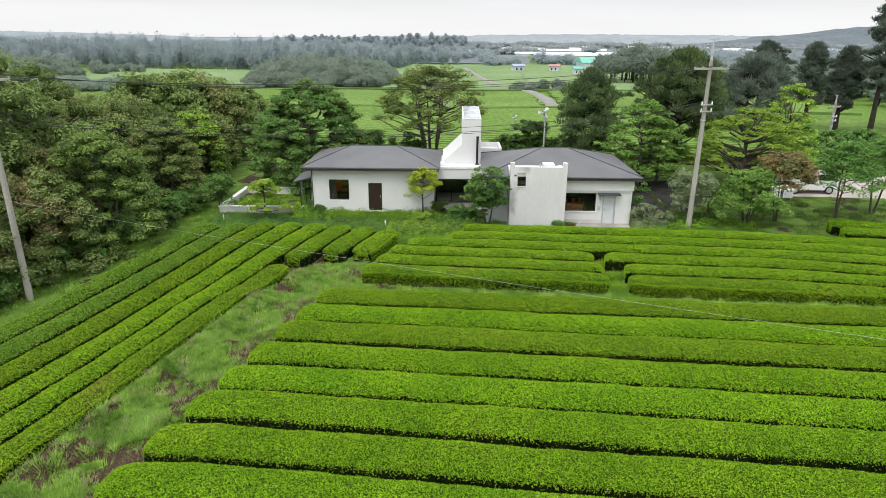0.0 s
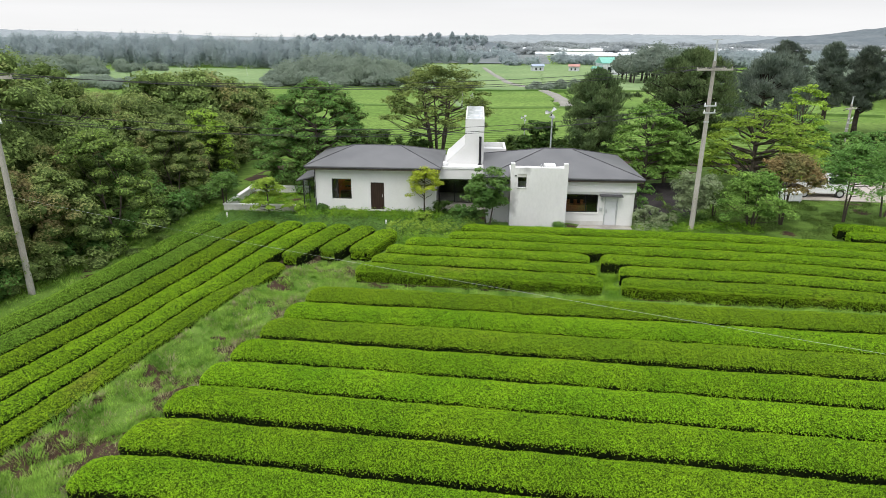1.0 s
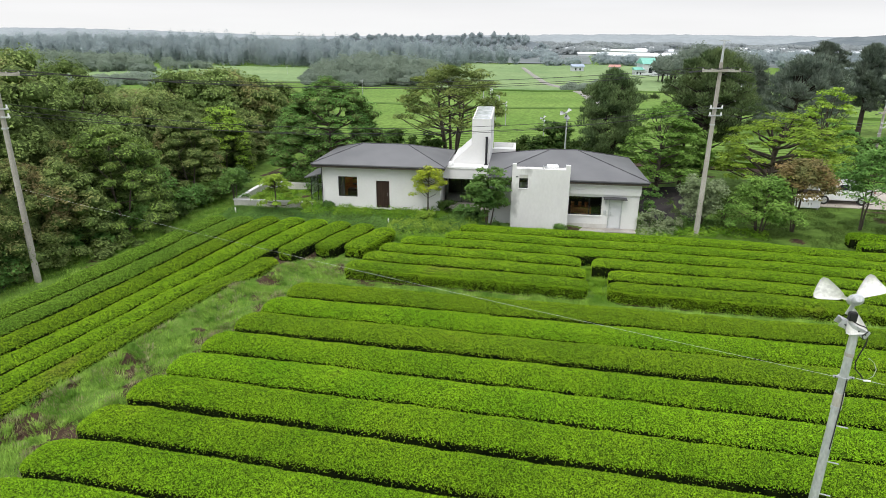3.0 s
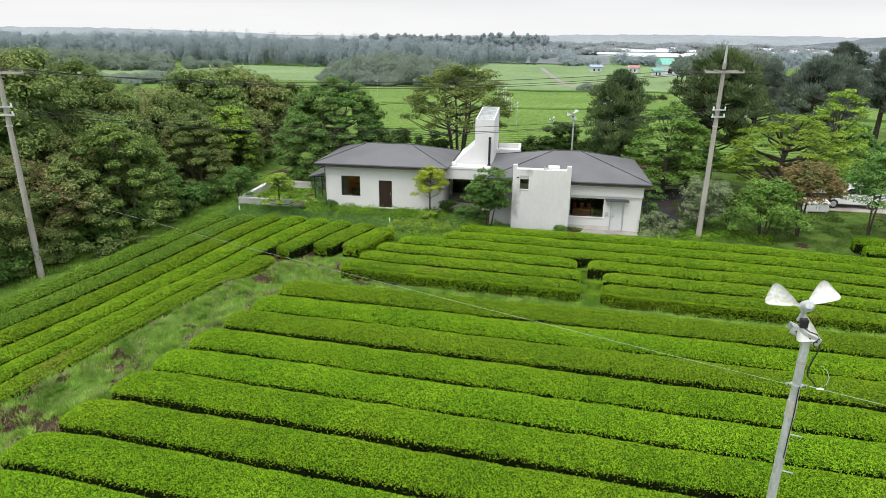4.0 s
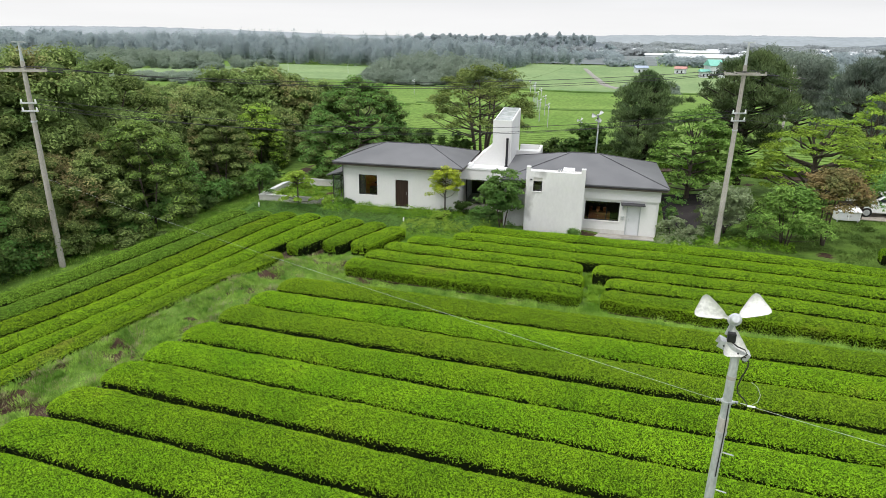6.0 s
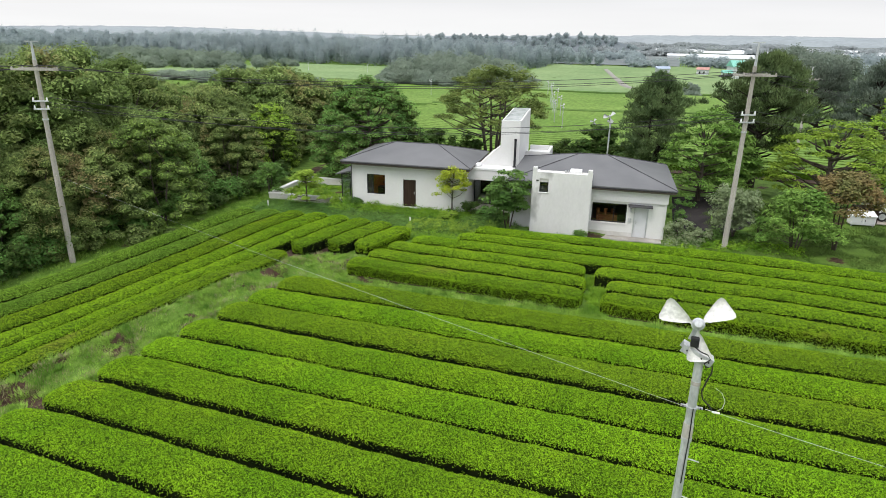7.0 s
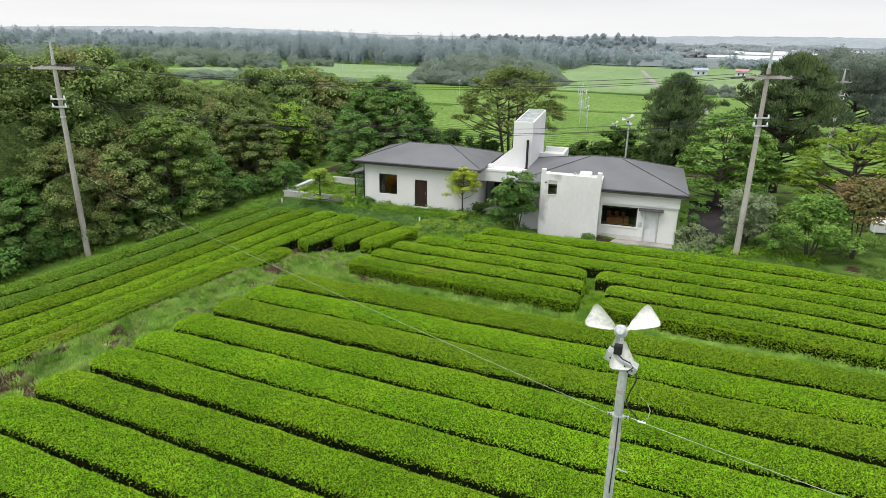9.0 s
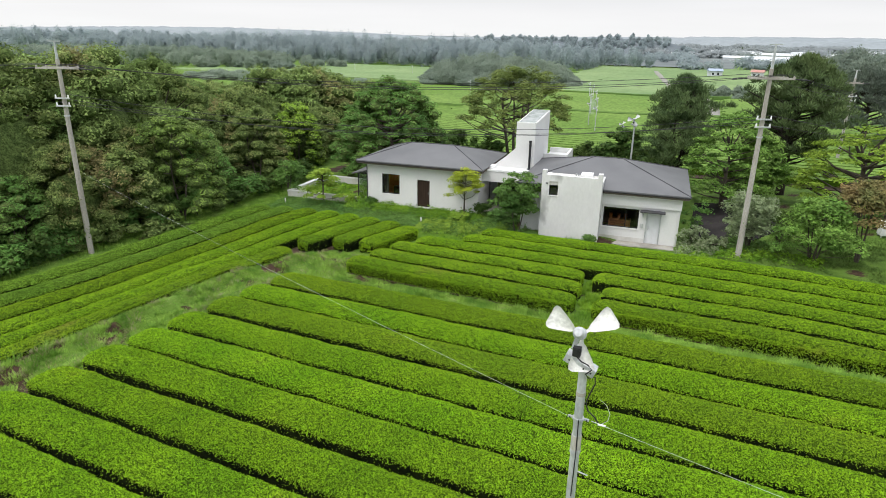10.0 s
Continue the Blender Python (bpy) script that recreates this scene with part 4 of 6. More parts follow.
def crown_points(kind, rng, n, H, base, R):
    """Centres, radii and flatness of the leaf clumps of a crown."""
    c = []
    if kind == "heads":
        for j in range(n):
            u = (j + 0.5) / n
            w = 2.39996 * j + rng.uniform(-0.35, 0.35)
            e = math.acos(1 - u * 1.3)
            k = rng.uniform(0.8, 1.02)
            c.append((R * k * math.sin(e) * math.cos(w), R * k * math.sin(e) * math.sin(w), base + (H - base) * math.cos(e) * rng.uniform(0.9, 1.06) - 0.35 * rng.uniform(0, 1)))
        return np.array(c)
    if kind == "pine":
        arms = max(10, n // 4)
        for j in range(arms):
            t = ((j + rng.uniform(0.1, 0.9)) / arms) ** 0.9
            w = 2.39996 * j + rng.uniform(-0.6, 0.6)
            reach = R * (1 - t ** 3.2) * (0.7 + 0.3 * min(1.0, t / 0.25)) * rng.uniform(0.68, 1.1) + 0.25
            z = base + (H - base) * t * 0.92 - 0.3 * R * (1 - t) * 0.6
            for q in range(n // arms):
                k = (0.35 + 0.65 * (q + rng.uniform(0, 0.6)) / (n // arms)) * reach
                side = rng.normal(0, 0.22) * (0.4 + k * 0.4)
                c.append((k * math.cos(w) - side * math.sin(w), k * math.sin(w) + side * math.cos(w), z + 0.3 * k + rng.normal(0, 0.16)))
        while len(c) < n:
            c.append((rng.normal(0, 0.15), rng.normal(0, 0.15), H * rng.uniform(0.9, 1.0)))
        return np.array(c)
    for _ in range(n):
        w = rng.uniform(0, 2 * math.pi)
        if kind == "dome":
            q = rng.uniform(0, 1) ** 0.7
            e = math.acos(q) if rng.uniform() < 0.85 else rng.uniform(0, 1.5)
            k = rng.uniform(0.72, 0.9)
            c.append((R * k * math.sin(e) * math.cos(w), R * k * math.sin(e) * math.sin(w), base + (H - base) * k * math.cos(e) * rng.uniform(0.9, 1.05)))
        elif kind == "layers":
            t = rng.uniform(0, 1)
            k = math.sqrt(rng.uniform(0.05, 1)) * (1 - 0.75 * t ** 1.6) * 0.92
            c.append((R * k * math.cos(w), R * k * math.sin(w), base + (H - base) * (0.05 + 0.9 * t) - 0.12 * R * k))
        else:
            v = rng.normal(0, 1, 3)
            v /= np.linalg.norm(v)
            k = rng.uniform(0.3, 0.85)
            c.append((R * k * v[0], R * k * v[1], base + (H - base) * (0.5 + 0.5 * k * v[2])))
    return np.array(c)


def tree(name, x, y, H, R, kind, leaf_mat, label, clumps=60, clump=0.9, flat=0.6, per=110, size=0.2, base=None, trunk=0.16, stems=1, bark=None, inner=0.0, seed=0, group="", limbs=14, category="tree", tilt=0.5, up=0.85, lean=0.0, core=False, under=-0.2, aspect=0.6, shell=0.45, needles=False):
    rng = np.random.default_rng(1000 + seed)
    bark = bark or M_BARK
    base = H * 0.3 if base is None else base
    ob = thing(name, pose(x, y, gz(x, y) - 0.05), label, category, group)
    cs = crown_points(kind, rng, clumps, H, base, R)
    rad = clump * rng.uniform(0.65, 1.3, clumps)
    # trunk and limbs
    v, f = [], []
    for s in range(stems):
        w = 2 * math.pi * s / max(1, stems) + rng.uniform(0, 1)
        off = 0.0 if stems == 1 else R * rng.uniform(0.12, 0.32)
        tip = Vector((off * math.cos(w) + lean * R, off * math.sin(w), base + (H - base) * (0.75 if kind in ("pine", "layers") else 0.45)))
        foot = Vector((0.35 * off * math.cos(w) * 0.5, 0.35 * off * math.sin(w) * 0.5, -0.1))
        pts = [foot.lerp(tip, t) + Vector((rng.normal(0, 0.03), rng.normal(0, 0.03), 0)) * H * 0.15 * (t > 0) for t in (0, 0.25, 0.5, 0.75, 1)]
        rr = trunk * (1 if stems == 1 else 0.6)
        tube_into(v, f, pts, [rr * 1.25, rr, rr * 0.8, rr * 0.6, rr * 0.3], 8)
        for i in rng.choice(clumps, min(limbs // stems, clumps), replace=False):
            end = Vector(cs[i])
            t = min(0.95, max(0.18, (end.z - 0.35 * (end.xy.length) - 0.0) / max(0.3, tip.z)))
            st = foot.lerp(tip, t)
            mid = st.lerp(end, 0.5) + Vector((rng.normal(0, 0.1), rng.normal(0, 0.1), -0.06)) * (end - st).length * 0.6
            tube_into(v, f, [st, mid, end], [rr * 0.42, rr * 0.28, rr * 0.1], 5)
    part("trunk", mesh_of("trunk", v, f, bark, True), parent=ob)
    # leaves
    n = clumps * per
    which = np.repeat(np.arange(clumps), per)
    d = rng.normal(0, 1, (n, 3))
    d /= np.linalg.norm(d, axis=1, keepdims=True)
    d[:, 2] = np.where(d[:, 2] < under, -d[:, 2], d[:, 2])
    r = rng.uniform(0, 1, n) ** shell
    p = cs[which] + d * (rad[which] * r)[:, None] * np.array([1, 1, flat])
    nr = d * np.array([1, 1, 1.0 / max(flat, 0.3)]) * 0.7 + np.array([0, 0, up])
    if needles:
        # tufts of long needles that point out and up from each shoot
        ax = d * 0.8 + np.array([0, 0, 0.55]) + rng.normal(0, 0.25, (n, 3))
        ax /= np.linalg.norm(ax, axis=1, keepdims=True)
        wd = np.cross(ax, rng.normal(0, 1, (n, 3)))
        wd /= np.linalg.norm(wd, axis=1, keepdims=True) + 1e-9
        ln = (size * rng.uniform(0.7, 1.3, n))[:, None]
        leaves = np.stack([p - wd * ln * aspect * 0.5, p + wd * ln * aspect * 0.5, p + ax * ln], axis=1)
    else:
        leaves = leaf_tris(p, nr, size * 1.15, rng, aspect, tilt)
    crown = part("crown", quad_mesh("crown", leaves, leaf_mat), parent=ob)
    # added filler balls: crown shade by dark colour, and no view through
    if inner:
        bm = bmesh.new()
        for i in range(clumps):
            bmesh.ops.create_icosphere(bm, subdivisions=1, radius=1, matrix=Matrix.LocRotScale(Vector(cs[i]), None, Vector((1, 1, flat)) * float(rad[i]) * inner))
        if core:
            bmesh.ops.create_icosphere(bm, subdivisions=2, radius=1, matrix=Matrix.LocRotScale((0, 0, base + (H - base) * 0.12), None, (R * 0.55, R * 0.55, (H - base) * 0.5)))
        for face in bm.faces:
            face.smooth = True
        part("inner_foliage_shade", bm, M_WOODS_INNER, crown)
    return ob


# garden trees by the house
tree("maple_tree", -6.0, 43.1, 4.0, 1.4, "dome", M_YELLOW, "young yellow-green maple before the white wall", clumps=46, clump=0.42, flat=0.55, per=90, size=0.11, base=1.7, trunk=0.06, seed=1, limbs=26)
tree("small_tree", -1.25, 40.5, 4.7, 1.9, "ball", M_BROAD, "dark green garden tree by the entrance", clumps=90, clump=0.46, flat=0.6, per=80, size=0.15, base=0.6, trunk=0.08, stems=2, seed=2, limbs=20)
tree("small_tree", -17.4, 42.1, 2.8, 1.75, "layers", M_BRIGHT, "low bright green spreading tree by the garden wall", clumps=36, clump=0.5, flat=0.5, per=90, size=0.15, base=0.8, trunk=0.07, seed=3, limbs=20)
tree("small_tree", -21.0, 42.6, 2.9, 1.7, "layers", M_BROAD, "dark thin spreading tree at the woods' edge", clumps=34, clump=0.5, flat=0.5, per=70, size=0.16, base=0.9, trunk=0.06, stems=3, seed=4, limbs=18)
tree("zelkova_tree", -17.3, 53.0, 8.6, 4.9, "heads", M_BROAD, "broad green tree with layered sprays", clumps=230, clump=0.82, flat=0.55, per=150, size=0.15, base=2.4, trunk=0.2, seed=5, limbs=36, inner=0.65, shell=0.35, up=0.7)
tree("zelkova_tree", -20.8, 57.5, 6.6, 3.2, "layers", M_BROAD, "light green tree by the earth track", clumps=70, clump=0.8, flat=0.4, per=110, size=0.22, base=1.8, trunk=0.15, seed=6, limbs=22)
tree("tall_tree", -7.3, 58.6, 10.7, 5.7, "dome", M_OLIVE, "tall open tree with several bare leaning stems", clumps=190, clump=0.72, flat=0.6, per=150, size=0.145, base=4.7, trunk=0.26, stems=5, seed=7, limbs=60, bark=M_BARK)
for i, (x, y, h, r) in enumerate(((-12.6, 56.6, 4.9, 1.9), (-9.4, 57.0, 4.3, 2.2), (-15.0, 57.6, 4.2, 1.8), (-1.2, 58.6, 3.8, 1.8))):
    tree("shrub", x, y, h, r, "ball", M_DARKSHRUB, "dark evergreen shrub behind the roof", clumps=40, clump=0.6, flat=0.8, per=90, size=0.2, base=0.4, trunk=0.08, seed=20 + i, group="shrubs behind the house", category="shrub", inner=0.5)
for i, (x, y, h, r) in enumerate(((32.5, 66.5, 3.4, 2.4), (36.5, 69.5, 3.0, 2.6), (40.5, 68.0, 3.6, 2.6), (45.0, 71.0, 3.2, 2.8), (30.0, 70.5, 4.2, 2.2), (28.2, 63.5, 3.0, 1.9))):
    tree("shrub", x, y, h, r, "heads", M_BROAD, "tall leafy green shrub behind the road", clumps=64, clump=0.55, flat=0.7, per=90, size=0.19, base=0.8, trunk=0.08, seed=170 + i, group="shrubs behind the road", category="shrub", inner=0.7, shell=0.25, limbs=8)
for i, (x, y, h, r) in enumerate(((2.2, 63.0, 5.4, 2.1), (4.6, 60.5, 3.4, 1.8), (0.4, 62.0, 3.3, 1.7), (5.4, 57.5, 3.2, 1.5))):
    tree("shrub", x, y, h, r, "ball", M_DARKSHRUB, "dark rounded conifer shrub behind the house", clumps=44, clump=0.6, flat=0.7, per=90, size=0.2, base=0.4, trunk=0.08, seed=26 + i, group="shrubs behind the house", category="shrub", inner=0.5)
tree("pine_tree", 7.0, 57.8, 9.6, 3.35, "pine", M_PINE, "dark dense pine with several stems", clumps=300, clump=0.46, flat=0.9, per=110, size=0.32, aspect=0.2, base=2.4, trunk=0.2, stems=4, seed=8, bark=M_BARK_DARK, limbs=90, needles=True)
tree("pine_tree", 15.2, 59.5, 11.0, 4.7, "pine", M_PINE, "large dark pine with open branches", clumps=320, clump=0.54, flat=0.8, per=115, size=0.34, aspect=0.2, base=3.6, trunk=0.28, seed=9, bark=M_BARK_DARK, limbs=110, needles=True)
tree("broadleaf_tree", 10.9, 53.4, 7.2, 2.7, "heads", M_FRESH, "mid-green spreading tree beside the house", clumps=84, clump=0.72, flat=0.42, per=150, size=0.16, base=2.6, trunk=0.16, seed=10, limbs=40, shell=0.4, up=0.8)
tree("broadleaf_tree", 12.9, 55.2, 5.6, 2.6, "layers", M_FRESH, "mid-green spreading tree beside the drive", clumps=90, clump=0.9, flat=0.4, per=140, size=0.18, base=1.2, trunk=0.14, seed=11, limbs=24)
tree("yellow_tree", 20.0, 54.6, 6.3, 4.3, "heads", M_BRIGHT, "wide leaning tree with yellow-green leaves", clumps=105, clump=0.85, flat=0.36, per=170, size=0.16, base=2.6, trunk=0.26, seed=12, limbs=60, lean=-0.1, up=1.1)
tree("yellow_tree", 24.3, 58.0, 8.2, 2.3, "heads", M_BRIGHT, "thin upright tree with yellow-green tufts", clumps=60, clump=0.66, flat=0.5, per=110, size=0.18, base=2.0, trunk=0.2, stems=2, seed=13, limbs=36)
tree("shrub", 12.5, 42.9, 3.9, 1.8, "ball", M_GREY, "silvery grey-green shrub behind the pole", clumps=95, clump=0.46, flat=0.9, per=125, size=0.115, base=0.4, trunk=0.05, stems=5, seed=14, limbs=50, category="shrub")
tree("small_tree", 15.9, 41.9, 3.9, 2.8, "layers", M_FRESH, "fresh green bushy tree by the lawn", clumps=95, clump=0.55, flat=0.55, per=110, size=0.13, base=0.9, trunk=0.07, stems=5, seed=15, limbs=46)
tree("small_tree", 18.3, 43.2, 5.0, 2.1, "dome", M_ORANGE, "small tree with rust-coloured young leaves", clumps=70, clump=0.62, flat=0.65, per=130, size=0.13, base=2.5, trunk=0.08, stems=4, seed=16, limbs=30)
tree("small_tree", 22.8, 44.6, 5.4, 2.7, "layers", M_BROAD, "airy green tree on the lawn", clumps=85, clump=0.7, flat=0.5, per=110, size=0.13, base=2.4, trunk=0.1, stems=2, seed=17, limbs=30, group="lawn trees")
tree("small_tree", 26.2, 46.5, 5.4, 2.6, "layers", M_BROAD, "airy green tree on the lawn", clumps=80, clump=0.7, flat=0.5, per=110, size=0.13, base=2.2, trunk=0.11, stems=2, seed=18, limbs=30, group="lawn trees")
tree("small_tree", 14.3, 44.6, 2.2, 1.3, "ball", M_DARKSHRUB, "thin twiggy shrub under the bushes", clumps=26, clump=0.4, flat=0.8, per=40, size=0.13, base=0.6, trunk=0.05, stems=5, seed=19, limbs=30)

# the wood on the slope: broad evergreen domes, a few shapes used again and again
PROTO = ((-36.5, 40.0), (-42.0, 41.5), (-40.0, 34.5), (-47.0, 45.0))
WOOD_KINDS = []
for i, (h, r) in enumerate(((8.6, 4.2), (9.6, 4.8), (7.8, 3.8), (8.8, 4.4))):
    WOOD_KINDS.append(tree("evergreen_tree", *PROTO[i], h, r, "heads", M_WOODS, "broad dense evergreen tree of the wood", clumps=112, clump=0.86, flat=0.74, per=220, size=0.132, base=2.4, trunk=0.22, seed=40 + i, group="trees of the wood", inner=0.6, limbs=8, shell=0.3, up=0.5, tilt=0.55, under=-0.3, core=True))
FAR_KINDS = []
for i, (h, r) in enumerate(((7.4, 4.0), (7.2, 4.4))):
    FAR_KINDS.append(tree("evergreen_tree", -52 - 7 * i, 47.0 + 6 * i, h, r, "heads", M_WOODS, "broad dense evergreen tree of the wood", clumps=84, clump=1.0, flat=0.72, per=130, size=0.19, base=2.2, trunk=0.22, seed=46 + i, group="trees of the wood", inner=0.6, limbs=5, shell=0.3, up=0.5, tilt=0.6, under=-0.3, core=True))
wood_rng = np.random.default_rng(5)
spots = []
for gy in range(12):
    for gx in range(12):
        x = -27.5 - 5.3 * gx + wood_rng.uniform(-1.6, 1.6)
        y = 22 + 5.2 * gy + wood_rng.uniform(-1.6, 1.6)
        if y > 50:
            x -= (y - 50) * 0.25
        if x < -26.7 and x > 4 - (y - 2.7) * 1.72 and not (y > 72 and x > -34) and min(math.hypot(x - p[0], y - p[1]) for p in PROTO) > 3.2:
            spots.append((x, y))
spots += [(-31.8, 34.5), (-32.0, 50.5), (-37.5, 46.5), (-29.8, 56.0), (-32.5, 61.0)]
for i, (x, y) in enumerate(spots):
    k = WOOD_KINDS[i % 4] if math.hypot(x, y) < 57 else FAR_KINDS[i % 2]
    front = x > -30.5
    s = wood_rng.uniform(0.72, 0.88) if front else wood_rng.uniform(0.93, 1.07) * (1.12 - 0.22 * float(ss(36, 54, y)))
    # the wood stands tall to the west, dips, and rises again towards the track
    az = math.degrees(math.atan2(-x, y))
    s *= 1 - 0.3 * float(ss(54, 80, y))
    s *= 1.16 - 0.38 * float(ss(42, 37, az)) + 0.54 * float(ss(34, 30.5, az)) if not front else 1.0
    ob = copy_thing(k, Matrix.LocRotScale((x, y, gz(x, y) - 0.1), Euler((0, 0, wood_rng.uniform(0, 6.28))), Vector((1, 1, wood_rng.uniform(0.9, 1.1))) * s))
    ob.scale = Vector((1, 1, wood_rng.uniform(0.9, 1.1))) * s
for i, (x, y, h, r, m) in enumerate(((-27.2, 25.0, 4.8, 2.2, M_BROAD), (-24.4, 34.6, 7.2, 3.2, M_EDGE), (-25.6, 31.0, 5.4, 2.6, M_WOODS), (-27.4, 20.8, 4.4, 2.2, M_FRESH), (-26.4, 38.8, 5.0, 2.3, M_BROAD), (-26.5, 45.5, 6.4, 2.8, M_WOODS), (-27.6, 52.6, 6.2, 2.4, M_BRIGHT), (-27.5, 17.5, 5.0, 2.6, M_WOODS))):
    tree("edge_tree", x, y, h, r, "heads", m, "leafy tree at the edge of the wood", clumps=96, clump=0.62, flat=0.68, per=150, size=0.13, base=0.8, trunk=0.12, seed=60 + i, group="trees at the wood's edge", inner=0.72, stems=2, limbs=16, shell=0.25, up=0.6)
for i in range(22):
    y = 15 + i * 1.55
    x = -23.4 - 0.25 * abs(math.sin(i * 1.7)) * 4 - 0.14 * max(0, 30 - y) * 0.3 + (1.5 if y > 38 else 0) * 0.6
    if 21 < y < 31:
        x = min(x, -25.2)
    tree("undergrowth_shrub", x, y, 1.2 + 0.9 * abs(math.sin(i * 2.3)), 1.1, "ball", M_BROAD if i % 3 else M_DARKSHRUB, "wild leafy shrub under the wood's edge", clumps=22, clump=0.45, flat=0.8, per=60, size=0.15, base=0.1, trunk=0.03, seed=90 + i, group="wood-edge shrubs", category="shrub", inner=0.4, limbs=6)

# ---- poles, wires, fan ----


def wire(name, p, q, sag, r, material, label, seg=24):
    p, q = Vector(p), Vector(q)
    pts = [p.lerp(q, t) - Vector((0, 0, sag * 4 * t * (1 - t))) for t in np.linspace(0, 1, seg)]
    ob = part(name, tube_mesh(name, pts, [r] * seg, material, 5))
    return tagged(ob, label, "cable")


def power_pole(x, y, ztop, arm_z, low_z, turn, label, arm=1.25):
    z0 = gz(x, y) - 0.1
    ob = thing("utility_pole", pose(x, y, 0, 0, 0, turn), label, "utility pole", "utility poles")
    part("shaft", rod(bmesh.new(), (0, 0, z0), (0, 0, arm_z + 0.5), 0.17, 0.105, seg=18), M_CONCRETE, ob)
    part("top_spike", rod(bmesh.new(), (0, 0, arm_z + 0.35), (0, 0, ztop), 0.085, 0.045, seg=12), M_GALV, ob, "steel top extension")
    part("spike_bar", boxes((-0.35, 0.35, -0.02, 0.02, ztop - 0.05, ztop)), M_GALV, ob)
    cr = part("crossarm", boxes((-arm, arm, -0.16, -0.08, arm_z - 0.05, arm_z + 0.05), bevel=0.008), M_CONCRETE, ob)
    part("crossarm", boxes((-arm * 0.8, arm * 0.8, 0.10, 0.18, arm_z + 0.02, arm_z + 0.10), bevel=0.008), M_CONCRETE, ob)
    for ax in (-arm * 0.95, -arm * 0.5, arm * 0.5, arm * 0.95):
        bm = rod(bmesh.new(), (ax, -0.12, arm_z + 0.05), (ax, -0.12, arm_z + 0.16), 0.045, 0.03, seg=10)
        rod(bm, (ax, -0.12, arm_z + 0.08), (ax, -0.12, arm_z + 0.11), 0.06, seg=10)
        part("insulator", bm, M_CONCRETE, cr)
    for sx in (-1, 1):
        for k in range(3):
            part("strain_insulator", rod(bmesh.new(), (sx * (arm * 0.96 + 0.28 * k), -0.12, arm_z - 0.02 * k), (sx * (arm * 0.96 + 0.28 * k + 0.24), -0.12, arm_z - 0.02 * k - 0.02), 0.045, 0.03, seg=8), M_WIRE, cr, "dark strain insulator")
    for dz in (0.0, 0.42):
        lo = part("bracket", boxes((-0.42, 0.42, -0.20, -0.13, low_z + dz - 0.04, low_z + dz + 0.04), bevel=0.006), M_GALV, ob)
        for ax in (-0.36, 0.36):
            part("insulator", rod(bmesh.new(), (ax, -0.165, low_z + dz + 0.04), (ax, -0.165, low_z + dz + 0.2), 0.05, 0.035, seg=10), M_CERAMIC, lo)
    part("band", rod(bmesh.new(), (0, 0, low_z - 0.6), (0, 0, low_z - 0.52), 0.16, seg=18), M_GALV, ob)
    return ob


PR, PL, PB = (12.05, 41.2), (-24.1, 27.0), (33.0, 69.0)
power_pole(*PR, 10.0, 8.25, 5.7, 21, "tall grey concrete utility pole beside the house")
power_pole(*PL, 9.5, 8.05, 6.0, 21, "tall grey concrete utility pole at the wood's edge")
power_pole(*PB, 4.6, 3.4, 2.0, 40, "utility pole behind the trees by the road", arm=0.9)
power_pole(21.5, 78.0, 7.5, 6.2, 4.5, 30, "far utility pole in the tea fields", arm=0.9)
tdir = Vector((math.cos(radians(21)), math.sin(radians(21)), 0))
for k, off in enumerate((-1.0, -0.5, 0.5, 1.0)):
    o = Vector((math.sin(radians(21)), -math.cos(radians(21)), 0)) * 0.12 + tdir * off
    a = Vector((*PL, 8.28)) + o
    b = Vector((*PR, 8.48)) + o
    if k in (0, 2, 3):
        wire("power_line", a, b, 0.75 + 0.1 * k, 0.014, M_WIRE, "thin dark power line between the poles")
        wire("power_line", b, Vector((*PB, 3.6)) + o * 0.8, 0.5, 0.012, M_WIRE, "thin dark power line to the far pole")
        wire("power_line", a, a + Vector((-38, -9, 0.6)), 0.6, 0.012, M_WIRE, "thin dark power line leaving over the wood")
for k, (dz, dx) in enumerate(((0.0, -0.36), (0.42, 0.36), (0.2, 0.0))):
    a, b = Vector((*PL, 6.2 + dz)) + tdir * dx, Vector((*PR, 5.9 + dz)) + tdir * dx
    wire("service_cable", a, b, 1.15 + 0.15 * k, 0.014, M_WIRE, "sagging service cable across the house")
    if k < 2:
        wire("service_cable", b, Vector((*PB, 2.3 + dz * 0.5)), 0.5, 0.012, M_WIRE, "sagging service cable to the far pole")

FANP = (8.72, 11.15)


